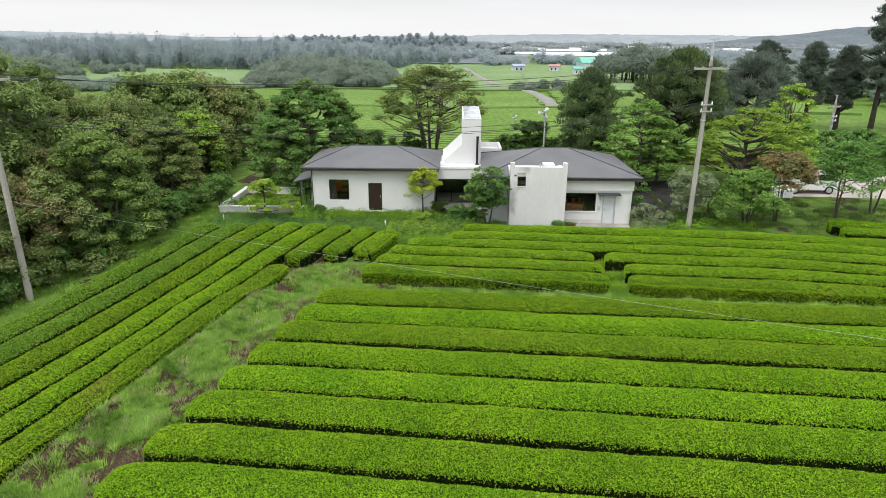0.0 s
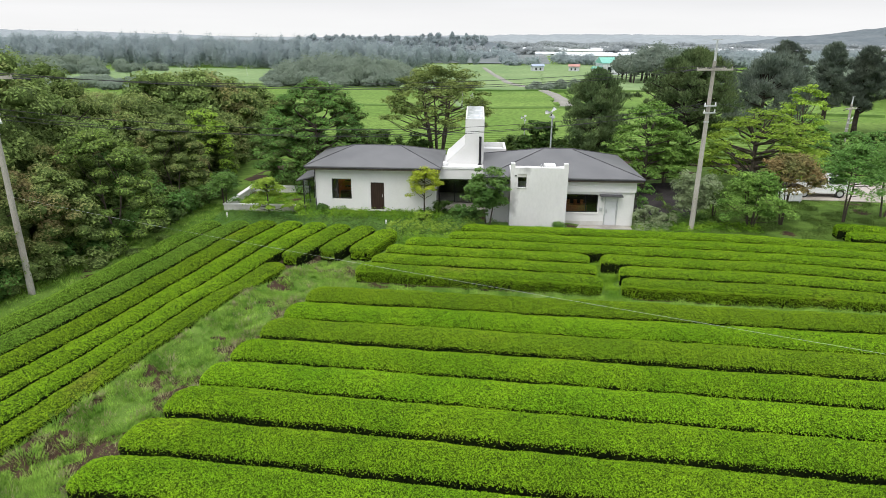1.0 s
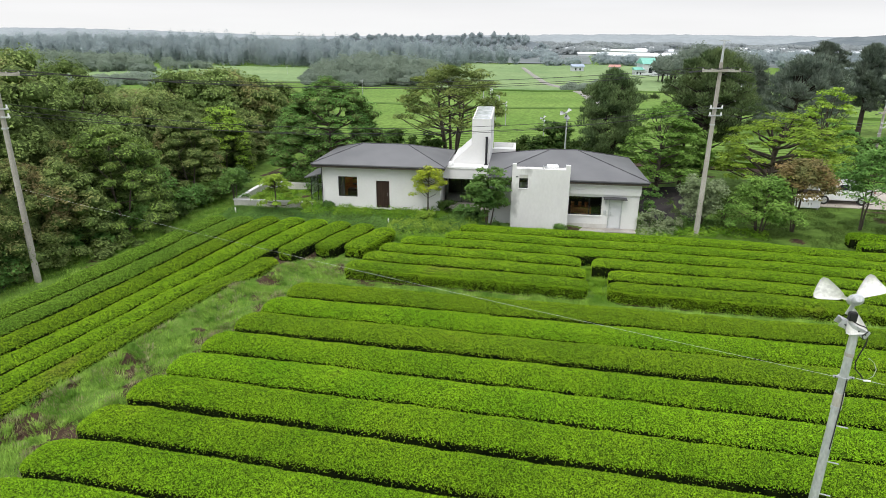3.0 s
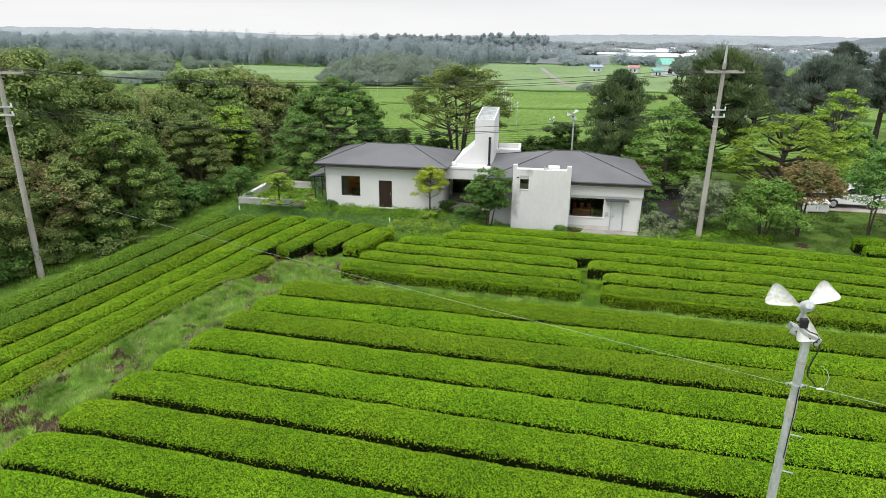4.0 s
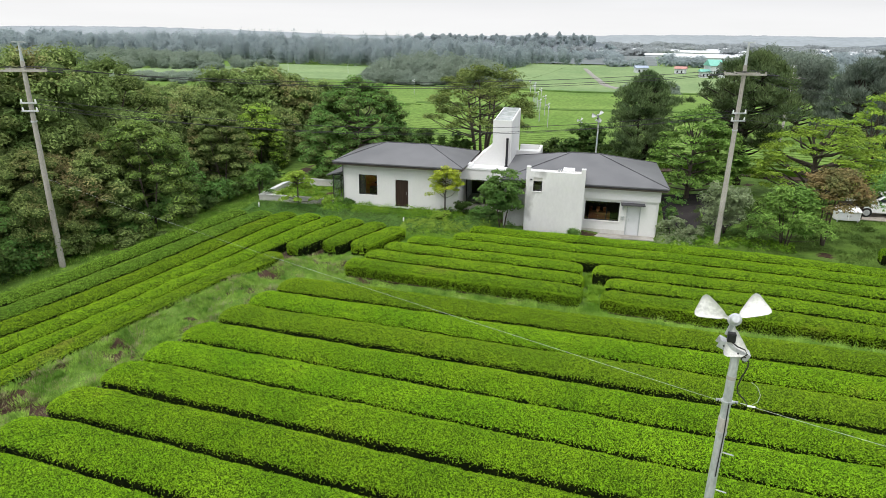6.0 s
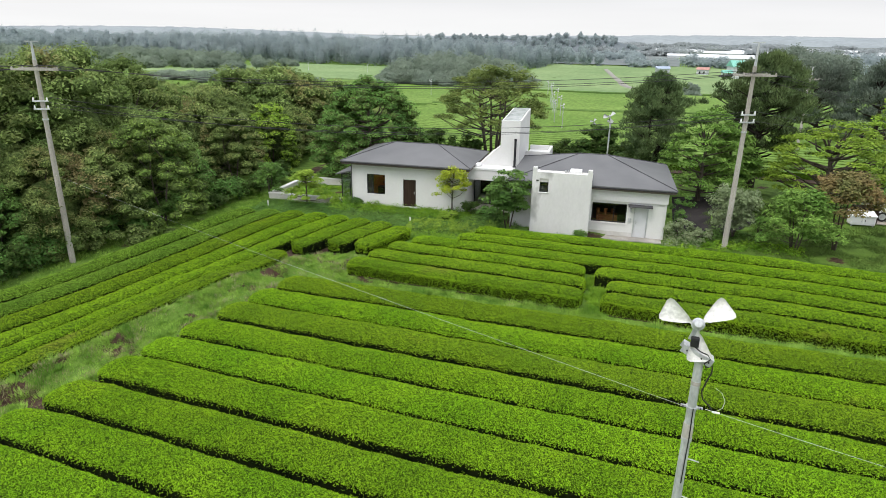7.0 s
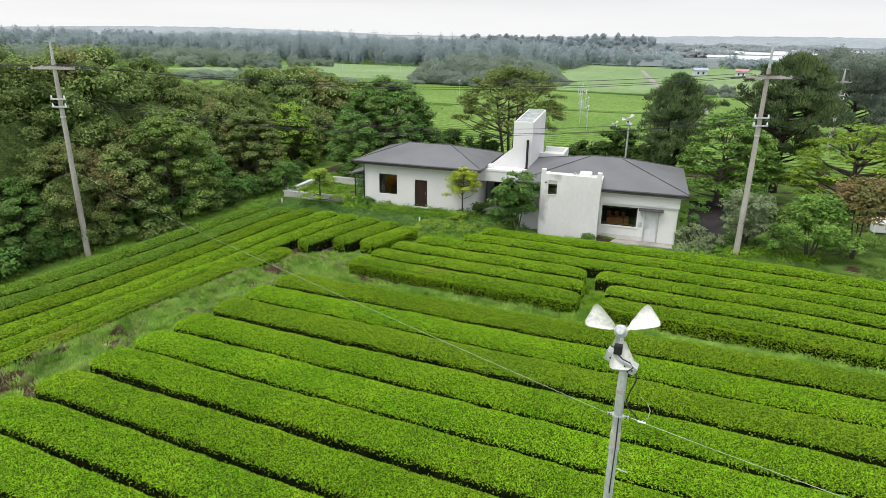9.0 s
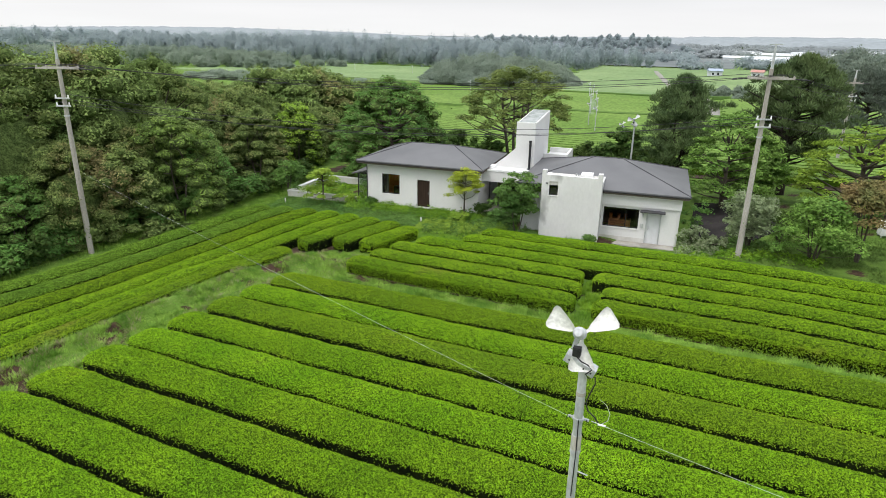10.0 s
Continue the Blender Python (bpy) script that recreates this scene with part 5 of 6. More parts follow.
def fan_post(x, y, z_clamp, z_top, label, group, detail=True):
    z0 = gz(x, y) - 0.1
    ob = thing("frost_fan", pose(x, y, 0), label, "frost fan", group)
    part("post", rod(bmesh.new(), (0, 0, z0), (0, 0, z_top), 0.088, 0.066, seg=24), M_GALV, ob, "galvanised steel post")
    part("post_joint", rod(bmesh.new(), (0, 0, z_clamp - 0.62), (0, 0, z_clamp - 0.56), 0.084, seg=24), M_GALV, ob)
    hub = Vector((-0.1, 0.14, z_top + 0.44))
    axis = Vector((0.02, 0.88, -0.47)).normalized()
    # the tilted channel on the post's top, two cheeks and a web, with bolt heads
    ch = boxes((-0.30, 0.20, -0.10, 0.10, -0.012, 0.0), (-0.30, 0.20, -0.10, -0.088, -0.13, -0.012), (-0.30, 0.20, 0.088, 0.10, -0.13, -0.012), bevel=0.003)
    tilt = Matrix.Translation((0.02, 0.02, z_top + 0.06)) @ pose(0, 0, 0, 0, 24, 0)
    head = part("swivel_head", ch, M_GALV, ob, "grey folded steel channel", m=tilt)
    for bx, by in ((0.14, -0.104), (0.02, -0.104), (-0.22, -0.104)):
        part("bolt", rod(bmesh.new(), (bx, by + 0.002, -0.06), (bx, by - 0.014, -0.06), 0.014, seg=6), M_DARKMETAL, head)
    part("bracket_arm", boxes((-0.035, 0.035, -0.012, 0.012, -0.3, 0.02), bevel=0.004), M_GALV, head, m=tilt.inverted() @ Matrix.Translation(hub - axis * 0.2) @ pose(0, 0, 0, 8, 14, 0))
    motor = part("gear_case", rod(bmesh.new(), hub - axis * 0.26, hub - axis * 0.05, 0.088, seg=24), M_GALV, ob, "silvery fan drive case")
    part("case_cap", rod(bmesh.new(), hub - axis * 0.30, hub - axis * 0.26, 0.055, 0.088, seg=24), M_GALV, motor)
    for k in range(4):
        part("case_rib", rod(bmesh.new(), hub - axis * (0.10 + 0.04 * k), hub - axis * (0.092 + 0.04 * k), 0.096, seg=24), M_GALV, motor)
    hub_part = part("hub", rod(bmesh.new(), hub - axis * 0.05, hub + axis * 0.06, 0.07, 0.055, seg=20), M_GALV, ob)
    sw = part("switch_box", boxes((-0.06, 0.06, -0.05, 0.05, -0.075, 0.075), bevel=0.012), M_BLACK, ob, "black switch box", m=Matrix.Translation(Vector((-0.11, -0.05, z_top + 0.24))))
    part("switch_lid", boxes((-0.045, 0.045, -0.056, -0.05, -0.055, 0.055), bevel=0.002), M_DARKMETAL, sw)
    # three broad paddles
    fr = axis.to_track_quat("Z", "Y").to_matrix().to_4x4()
    for k in range(3):
        v, f = [], []
        prof = ((0.05, 0.028), (0.13, 0.034), (0.17, 0.07), (0.27, 0.115), (0.38, 0.16), (0.47, 0.19), (0.53, 0.185), (0.56, 0.13))
        for side in (0, 1):
            for i, (r, w) in enumerate(prof):
                tw = radians(36 - 28 * i / 7)
                for u in (-1, -0.33, 0.33, 1):
                    lx = u * w * math.cos(tw)
                    lz = u * w * math.sin(tw) + 0.02 * (1 - u * u) + (0.006 if side else -0.006)
                    v.append((lx, r, lz))
        m = 4 * len(prof)
        for i in range(len(prof) - 1):
            for q in range(3):
                a = i * 4 + q
                f.append((a, a + 1, a + 5, a + 4))
                f.append((m + a + 4, m + a + 5, m + a + 1, m + a))
        rim = [i * 4 for i in range(len(prof))] + [(len(prof) - 1) * 4 + q for q in (1, 2, 3)] + [i * 4 + 3 for i in reversed(range(len(prof) - 1))] + [2, 1]
        for i in range(len(rim)):
            a, b = rim[i], rim[(i + 1) % len(rim)]
            f.append((a, m + a, m + b, b))
        bl = part("blade", mesh_of("blade", v, f, M_BLADE if detail else M_GALV, True), parent=ob, label="pale plastic fan blade", m=Matrix.Translation(hub) @ fr @ pose(0, 0, 0, 0, 0, 120 * k + FAN_TURN))
    if detail:
        cl = part("clamp", rod(bmesh.new(), (0, 0, z_clamp - 0.018), (0, 0, z_clamp + 0.018), 0.09, seg=24), M_GALV, ob)
        for sx in (-1, 1):
            part("clamp_lug", boxes((sx * 0.125 - 0.04, sx * 0.125 + 0.04, -0.012, 0.012, z_clamp - 0.02, z_clamp + 0.02), bevel=0.004), M_GALV, cl)
            part("clamp_bolt", rod(bmesh.new(), (sx * 0.13, -0.035, z_clamp), (sx * 0.13, 0.035, z_clamp), 0.011, seg=6), M_DARKMETAL, cl)
        part("turnbuckle", boxes((0.3, 0.42, -0.022, 0.0, z_clamp - 0.035, z_clamp - 0.005), bevel=0.008), M_WHITE, cl, "small white turnbuckle")
        part("band", rod(bmesh.new(), (0, 0, z_top - 0.50), (0, 0, z_top - 0.44), 0.0735, seg=20), M_CONCRETE, ob, "grey tape band")
        part("band", rod(bmesh.new(), (0, 0, z_clamp - 0.55), (0, 0, z_clamp - 0.3), 0.0805, seg=20), M_CONCRETE, ob, "grey tape band")
        droop = [(-0.1, -0.08, z_top + 0.17), (-0.02, -0.13, z_top + 0.13), (0.09, -0.14, z_top + 0.1), (0.14, -0.12, z_top + 0.02), (0.06, -0.13, z_top - 0.06), (0.1, -0.11, z_top - 0.13), (0.19, -0.05, z_top - 0.12), (0.2, -0.02, z_top - 0.25), (0.14, -0.04, z_top - 0.42), (0.1, -0.05, z_top - 0.58), (0.13, -0.03, z_top - 0.72), (0.24, 0.0, z_clamp + 0.08), (0.3, 0.0, z_clamp)]
        part("cable", tube_mesh("cable", droop, [0.011] * len(droop), M_BLACK, 6), parent=ob, label="black supply cable")
        part("conduit", tube_mesh("conduit", [(0.02, -0.085, z_clamp + 0.02), (0.03, -0.09, z_clamp - 0.5), (0.02, -0.092, z_clamp - 1.4)], [0.009] * 3, M_BLACK, 6), parent=ob, label="thin black cable on the post")
        for dz in (-0.95, -1.7, -2.4):
            part("rung", rod(bmesh.new(), (0.05, -0.02, z_clamp + dz), (0.24, -0.06, z_clamp + dz), 0.011, seg=8), M_GALV, ob, "short steel step peg")
        part("loop_cable", tube_mesh("loop_cable", [(0.2, 0.0, z_clamp), (0.34, 0.0, z_clamp - 0.02), (0.44, 0.0, z_clamp + 0.07), (0.46, 0.0, z_clamp + 0.2), (0.4, 0.0, z_clamp + 0.33), (0.3, 0.0, z_clamp + 0.4)], [0.005] * 6, M_WIRE_PALE, 5), parent=ob, label="pale loose cable loop")
    return ob


FAN_TURN = 50
fan_post(*FANP, 4.67, 5.58, "galvanised post with a three-bladed white frost fan", "frost fans")
wire("fan_cable", (-23.95, 26.85, 2.4), (FANP[0] - 0.18, FANP[1], 4.67), 0.14, 0.0026, M_WIRE_PALE, "pale cable from the pole to the fan", seg=40)
wire("fan_cable", (FANP[0] + 0.2, FANP[1], 4.67), (26.5, 9.2, 4.1), 0.3, 0.0028, M_WIRE_PALE, "pale cable from the fan to the next post", seg=30)
FAN_TURN = 35
small_fan = fan_post(3.2, 59.1, 2.0, 3.0, "slim post with a small frost fan in the fields", "frost fans of the fields", detail=False)
for x, y in ((0.6, 71.0), (-5.6, 89), (-7.9, 96), (-8.5, 105), (-11.2, 114), (-12.2, 124), (-15.4, 135), (-17.2, 147), (-20.4, 159), (-44, 140), (-120, 262), (-150, 262)):
    small_copy = copy_thing(small_fan, Matrix.Translation((x, y, gz(x, y) + 0.66 * (0.1 - gz(3.2, 59.1)))) @ pose(0, 0, 0, 0, 0, 20) @ Matrix.Diagonal((0.66, 0.66, 0.66, 1)))
    small_copy.scale = (0.66, 0.66, 0.66)

# ---- car by the road ----


def car(x, y, turn):
    ob = thing("car", pose(x, y, gz(x, y) + 0.07, 0, 0, turn), "white compact SUV parked on the pale road", "car")
    side = [(-2.15, 0.35), (-2.2, 0.75), (-2.1, 1.0), (-1.0, 1.12), (-0.35, 1.52), (0.2, 1.64), (1.45, 1.62), (2.0, 1.15), (2.15, 0.95), (2.18, 0.45), (2.05, 0.3)]
    bm = bmesh.new()
    a = [bm.verts.new((px, -0.9 + (0.14 if pz > 1.2 else 0), pz)) for px, pz in side]
    b = [bm.verts.new((px, 0.9 - (0.14 if pz > 1.2 else 0), pz)) for px, pz in side]
    bm.faces.new(a)
    bm.faces.new(tuple(reversed(b)))
    for k in range(len(side)):
        bm.faces.new((a[k], b[k], b[(k + 1) % len(side)], a[(k + 1) % len(side)]))
    bmesh.ops.recalc_face_normals(bm, faces=bm.faces[:])
    bmesh.ops.bevel(bm, geom=bm.edges[:], offset=0.05, segments=2, affect="EDGES", profile=0.5)
    part("body", bm, M_CARPAINT, ob)
    for s in (-1, 1):
        v = [(-0.85, 0.915, 1.12), (-0.3, 0.80, 1.5), (0.25, 0.80, 1.57), (0.3, 0.915, 1.14)]
        w = [(0.4, 0.915, 1.14), (0.36, 0.80, 1.57), (1.35, 0.80, 1.54), (1.65, 0.915, 1.18)]
        for quad in (v, w):
            vv = [(p, s * q, z) for p, q, z in quad] + [(p, s * (q - 0.03), z) for p, q, z in quad]
            part("side_window", mesh_of("side_window", vv, [(0, 1, 2, 3), (7, 6, 5, 4), (0, 4, 5, 1), (1, 5, 6, 2), (2, 6, 7, 3), (3, 7, 4, 0)], M_CARGLASS), parent=ob)
        for wx in (-1.35, 1.35):
            wh = part("wheel", rod(bmesh.new(), (wx, s * 0.72, 0.34), (wx, s * 0.93, 0.34), 0.34, seg=24), M_BLACK, ob)
            part("rim", rod(bmesh.new(), (wx, s * 0.925, 0.34), (wx, s * 0.945, 0.34), 0.22, seg=10), M_GALV, wh)
        part("headlight", boxes((-2.17, -1.95, s * 0.82 - 0.1, s * 0.82 + 0.1, 0.78, 0.92), bevel=0.02), M_CERAMIC, ob)
        part("tail_light", boxes((2.05, 2.2, s * 0.82 - 0.09, s * 0.82 + 0.09, 0.9, 1.1), bevel=0.02), M_REDROOF, ob)
    vv = [(-1.08, -0.7, 1.13), (-0.4, -0.62, 1.52), (-0.4, 0.62, 1.52), (-1.08, 0.7, 1.13)]
    ww = vv + [(p - 0.02, q, z + 0.03) for p, q, z in vv]
    part("windscreen", mesh_of("windscreen", ww, [(0, 1, 2, 3), (7, 6, 5, 4), (0, 4, 5, 1), (1, 5, 6, 2), (2, 6, 7, 3), (3, 7, 4, 0)], M_CARGLASS), parent=ob)
    part("bumper", boxes((-2.24, -2.1, -0.85, 0.85, 0.3, 0.5), bevel=0.03), M_BLACK, ob)


car(24.0, 52.2, 5)



def tool_cabinet(x, y, turn):
    """A low white cabinet with a sloping lid on stub legs, and the dark timber bin behind it."""
    ob = thing("tool_cabinet", pose(x, y, gz(x, y), 0, 0, turn), "white metal tool cabinet with a sloping lid beside the lawn", "cabinet")
    part("body", boxes((-0.75, 0.75, -0.35, 0.35, 0.14, 0.74), bevel=0.012), M_WHITE, ob)
    lid = bmesh.new()
    q = [lid.verts.new(p) for p in ((-0.8, -0.42, 0.742), (0.8, -0.42, 0.742), (0.8, 0.38, 0.96), (-0.8, 0.38, 0.96), (-0.8, -0.42, 0.785), (0.8, -0.42, 0.785), (0.8, 0.38, 1.0), (-0.8, 0.38, 1.0))]
    for fc in ((0, 3, 2, 1), (4, 5, 6, 7), (0, 1, 5, 4), (1, 2, 6, 5), (2, 3, 7, 6), (3, 0, 4, 7)):
        lid.faces.new([q[i] for i in fc])
    part("lid", lid, M_WHITE, ob)
    for dx in (-0.36, 0.36):
        door = part("door", boxes((dx - 0.34, dx + 0.34, -0.366, -0.352, 0.19, 0.7), bevel=0.004), M_DOORWHITE, ob)
        part("handle", boxes((dx - 0.03 * (1 if dx > 0 else -1) - 0.22 * (1 if dx > 0 else -1) - 0.015, dx - 0.25 * (1 if dx > 0 else -1) + 0.015, -0.385, -0.366, 0.4, 0.52)), M_DARKMETAL, door)
    for lx in (-0.66, 0.66):
        for ly in (-0.28, 0.28):
            part("leg", boxes((lx - 0.03, lx + 0.03, ly - 0.03, ly + 0.03, -0.03, 0.14)), M_GALV, ob)
    bin_ = thing("timber_bin", pose(x, y, gz(x, y), 0, 0, turn) @ Matrix.Translation((0.55, 1.0, 0)), "dark brown timber bin behind the white cabinet", "bin")
    for k in range(5):
        part("board", boxes((-0.7, 0.7, -0.42, -0.39, 0.02 + 0.21 * k, 0.21 + 0.21 * k), (-0.7, 0.7, 0.39, 0.42, 0.02 + 0.21 * k, 0.21 + 0.21 * k), (-0.7, -0.67, -0.39, 0.39, 0.02 + 0.21 * k, 0.21 + 0.21 * k), (0.67, 0.7, -0.39, 0.39, 0.02 + 0.21 * k, 0.21 + 0.21 * k)), M_DOORBROWN, bin_)
    part("lid", boxes((-0.74, 0.74, -0.46, 0.46, 1.075, 1.12), bevel=0.008), M_DOORBROWN, bin_)
    part("floor_board", boxes((-0.66, 0.66, -0.38, 0.38, -0.03, 0.05)), M_DOORBROWN, bin_)


tool_cabinet(21.15, 49.75, 8)

# ---- far country ----


def far_field(outline_x, y0, y1, pitch, name_label, lift=0.55, angle=0.0, material=None, twigs=None):
    """Tea rows of a far field: ridges across the view, laid on the land, in one mesh."""
    x0, x1 = outline_x
    v, f = [], []
    y = y0
    rng = np.random.default_rng(int(abs(x0) * 7 + y0))
    while y < y1:
        w = pitch * 0.41
        n = 13
        xs = np.linspace(x0 + rng.uniform(-1, 1), x1 + rng.uniform(-1, 1), n)
        b = len(v)
        sh = 0.74 if twigs else 0.85
        for dy, dz in ((-w, 0.0), (-w * sh, lift * 0.8), (0, lift), (w * sh, lift * 0.8), (w, 0.0)):
            for x in xs:
                yy = y + dy + angle * (x - (x0 + x1) / 2)
                v.append((float(x), float(yy), gz(x, yy) + dz))
        for k in range(4):
            for i in range(n - 1):
                f.append((b + k * n + i, b + k * n + i + 1, b + (k + 1) * n + i + 1, b + (k + 1) * n + i))
        y += pitch
    me = mesh_of("tea_field", v, f, material or M_FARTEA)
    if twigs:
        # the rows' twiggy flanks, with their shade put into a darker colour
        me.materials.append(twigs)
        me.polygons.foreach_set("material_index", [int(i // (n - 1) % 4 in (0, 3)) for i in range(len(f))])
    ob = part("tea_field", me)
    return tagged(ob, name_label, "tea field", kind="stuff")


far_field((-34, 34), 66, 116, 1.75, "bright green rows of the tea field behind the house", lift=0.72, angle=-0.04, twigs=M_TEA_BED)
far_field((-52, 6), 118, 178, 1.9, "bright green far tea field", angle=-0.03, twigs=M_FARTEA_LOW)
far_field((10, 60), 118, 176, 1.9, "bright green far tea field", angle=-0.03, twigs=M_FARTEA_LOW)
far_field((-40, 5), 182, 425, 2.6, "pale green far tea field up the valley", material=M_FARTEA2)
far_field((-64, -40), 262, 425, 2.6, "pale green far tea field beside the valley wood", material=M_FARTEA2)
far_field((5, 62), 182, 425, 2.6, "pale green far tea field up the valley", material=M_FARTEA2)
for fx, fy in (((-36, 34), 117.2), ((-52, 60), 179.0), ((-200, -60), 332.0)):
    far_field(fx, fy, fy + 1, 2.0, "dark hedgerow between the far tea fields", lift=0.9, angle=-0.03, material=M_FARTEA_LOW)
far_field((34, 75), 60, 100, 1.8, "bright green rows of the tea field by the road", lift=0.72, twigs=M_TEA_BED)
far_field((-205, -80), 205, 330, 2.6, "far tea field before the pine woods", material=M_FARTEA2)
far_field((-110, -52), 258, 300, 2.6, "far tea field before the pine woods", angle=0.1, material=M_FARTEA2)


def far_wood(spots, material, label, seed, lobes=14, sprays=14, size=0.6, stem=0.0, land=gz, soft=True):
    """A far wood: many crowns, each a lumpy mass of loose leaf sprays, on thin trunks where stem lifts them."""
    rng = np.random.default_rng(seed)
    bm = bmesh.new()
    bmesh.ops.create_icosphere(bm, subdivisions=2 if soft else 1, radius=1.0)
    iv = np.array([q.co[:] for q in bm.verts])
    jf = np.array([[q.index for q in face.verts] for face in bm.faces])
    bm.free()
    V, F, P, N = [], [], [], []
    tv, tf = [], []
    count = 0
    for x, y, h, r, cone in spots:
        z0 = land(x, y)
        low = stem * h
        if stem:
            tube_into(tv, tf, [Vector((x, y, z0 - 0.2)), Vector((x + rng.normal(0, 0.3), y, z0 + h * 0.7))], [0.03 * h, 0.012 * h], 4)
        for j in range(1 if soft else lobes):
            if soft:
                # one crown: wide below, domed or pointed above
                half = (h - low) / 2
                c, lr, deep = np.array((x, y, z0 + low + half)), r, half / r
                n = lobes * sprays
            else:
                u = (j + 0.5) / lobes
                w = 2.4 * j + rng.uniform(-0.5, 0.5)
                e = math.acos(1 - u)
                lr = r * rng.uniform(0.4, 0.6)
                k = (r - 0.5 * lr) * math.sin(e) * rng.uniform(0.75, 1.05)
                cz = low + (h - low - lr * 0.75) * max(0.05, math.cos(e)) * rng.uniform(0.85, 1.08)
                c, deep, n = np.array((x + k * math.cos(w), y + k * math.sin(w), z0 + cz)), 0.78, sprays
            d = rng.normal(0, 1, (n, 3))
            d /= np.linalg.norm(d, axis=1, keepdims=True)
            if not soft:
                d[:, 2] = np.where(d[:, 2] < -0.2, -d[:, 2], d[:, 2])
            ph = rng.uniform(0, 6.28, 3)

            def lump(q):
                g = 1 + 0.16 * np.sin(4.3 * q[:, 0] + ph[0]) * np.sin(3.9 * q[:, 2] + ph[1]) + 0.12 * np.sin(7.1 * q[:, 1] + 6.3 * q[:, 2] + ph[2])
                taper = np.clip(1.25 - 0.75 * (q[:, 2] * 0.5 + 0.5), 0.2, 1.0) if cone else 1.0
                return np.stack([q[:, 0] * g * taper, q[:, 1] * g * taper, q[:, 2] * deep * (1 + 0.5 * (g - 1))], 1)

            V.append(c + lump(iv) * lr * 0.66)
            F.append(jf + count)
            count += len(iv)
            P.append(c + lump(d) * lr * rng.uniform(0.7, 1.03, (n, 1)))
            # all sprays lean south and up: evens the light as haze would
            N.append(d * 0.45 + np.array((0, -0.45, 0.5)))
    v, f = np.concatenate(V), np.concatenate(F)
    ob = part("far_wood", mesh_of("far_wood", v.tolist(), f.tolist(), material, True))
    tagged(ob, label, "wood", kind="stuff")
    part("leaf_sprays", quad_mesh("leaf_sprays", leaf_tris(np.concatenate(P), np.concatenate(N), size, rng, 0.7, 0.35), material), parent=ob)
    if stem:
        part("trunks", mesh_of("trunks", tv, tf, M_BARK_DARK, True), parent=ob)
    return ob


def scatter(n, x0, x1, y0, y1, h0, h1, r0, r1, cone, seed, power=2.0, taper=0.5):
    """Trees over a rounded stretch of land with a ragged edge, lower towards that edge."""
    rng = np.random.default_rng(seed)
    out = []
    while len(out) < n:
        u, w = rng.uniform(-1.1, 1.1), rng.uniform(-1.1, 1.1)
        d = (abs(u) ** power + abs(w) ** power) ** (1 / power)
        lim = 1 + 0.22 * noise.noise((u * 2.5 + seed, w * 2.5, 0.5))
        if d > lim:
            continue
        x, y = (x0 + x1) / 2 + u * (x1 - x0) / 2, (y0 + y1) / 2 + w * (y1 - y0) / 2
        low = 1 - taper * (d / lim) ** 3
        out.append((float(x), float(y), float(rng.uniform(h0, h1)) * low, float(rng.uniform(r0, r1)) * (0.6 + 0.4 * low), bool(rng.uniform() < cone)))
    return out


far_wood(scatter(150, -112, -36, 76, 114, 2.4, 4.0, 2.2, 3.6, 0.0, 1, 4, 0.3), M_WOODS, "evergreen wood beyond the first trees", 11, 16, 34, 0.38, soft=False)
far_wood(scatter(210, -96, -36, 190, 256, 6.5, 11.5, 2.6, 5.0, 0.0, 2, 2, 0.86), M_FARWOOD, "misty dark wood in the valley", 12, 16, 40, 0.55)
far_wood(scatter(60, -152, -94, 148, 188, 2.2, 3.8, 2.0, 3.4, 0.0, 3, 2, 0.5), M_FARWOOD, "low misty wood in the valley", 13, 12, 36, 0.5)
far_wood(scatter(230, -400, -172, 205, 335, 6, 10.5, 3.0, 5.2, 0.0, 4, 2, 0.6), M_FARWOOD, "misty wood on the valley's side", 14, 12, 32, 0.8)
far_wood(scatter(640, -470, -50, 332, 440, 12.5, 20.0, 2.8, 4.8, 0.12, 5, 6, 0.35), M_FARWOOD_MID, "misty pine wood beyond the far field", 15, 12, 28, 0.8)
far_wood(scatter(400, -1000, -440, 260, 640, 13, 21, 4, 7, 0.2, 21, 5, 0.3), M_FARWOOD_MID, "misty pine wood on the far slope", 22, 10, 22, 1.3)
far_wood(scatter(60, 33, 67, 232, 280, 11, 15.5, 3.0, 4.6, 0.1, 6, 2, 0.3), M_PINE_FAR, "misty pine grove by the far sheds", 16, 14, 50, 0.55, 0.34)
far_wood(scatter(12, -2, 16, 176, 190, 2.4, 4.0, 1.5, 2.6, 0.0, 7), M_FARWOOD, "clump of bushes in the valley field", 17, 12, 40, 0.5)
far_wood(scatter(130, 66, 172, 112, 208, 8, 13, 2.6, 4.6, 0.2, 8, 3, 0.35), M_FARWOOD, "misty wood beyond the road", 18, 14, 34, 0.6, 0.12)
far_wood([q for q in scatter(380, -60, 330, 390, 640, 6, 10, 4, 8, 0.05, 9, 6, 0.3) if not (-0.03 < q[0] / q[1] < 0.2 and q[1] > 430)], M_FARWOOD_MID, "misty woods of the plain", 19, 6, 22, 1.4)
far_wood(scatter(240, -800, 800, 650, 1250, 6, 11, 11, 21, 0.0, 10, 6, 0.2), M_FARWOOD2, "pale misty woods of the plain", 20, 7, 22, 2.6)
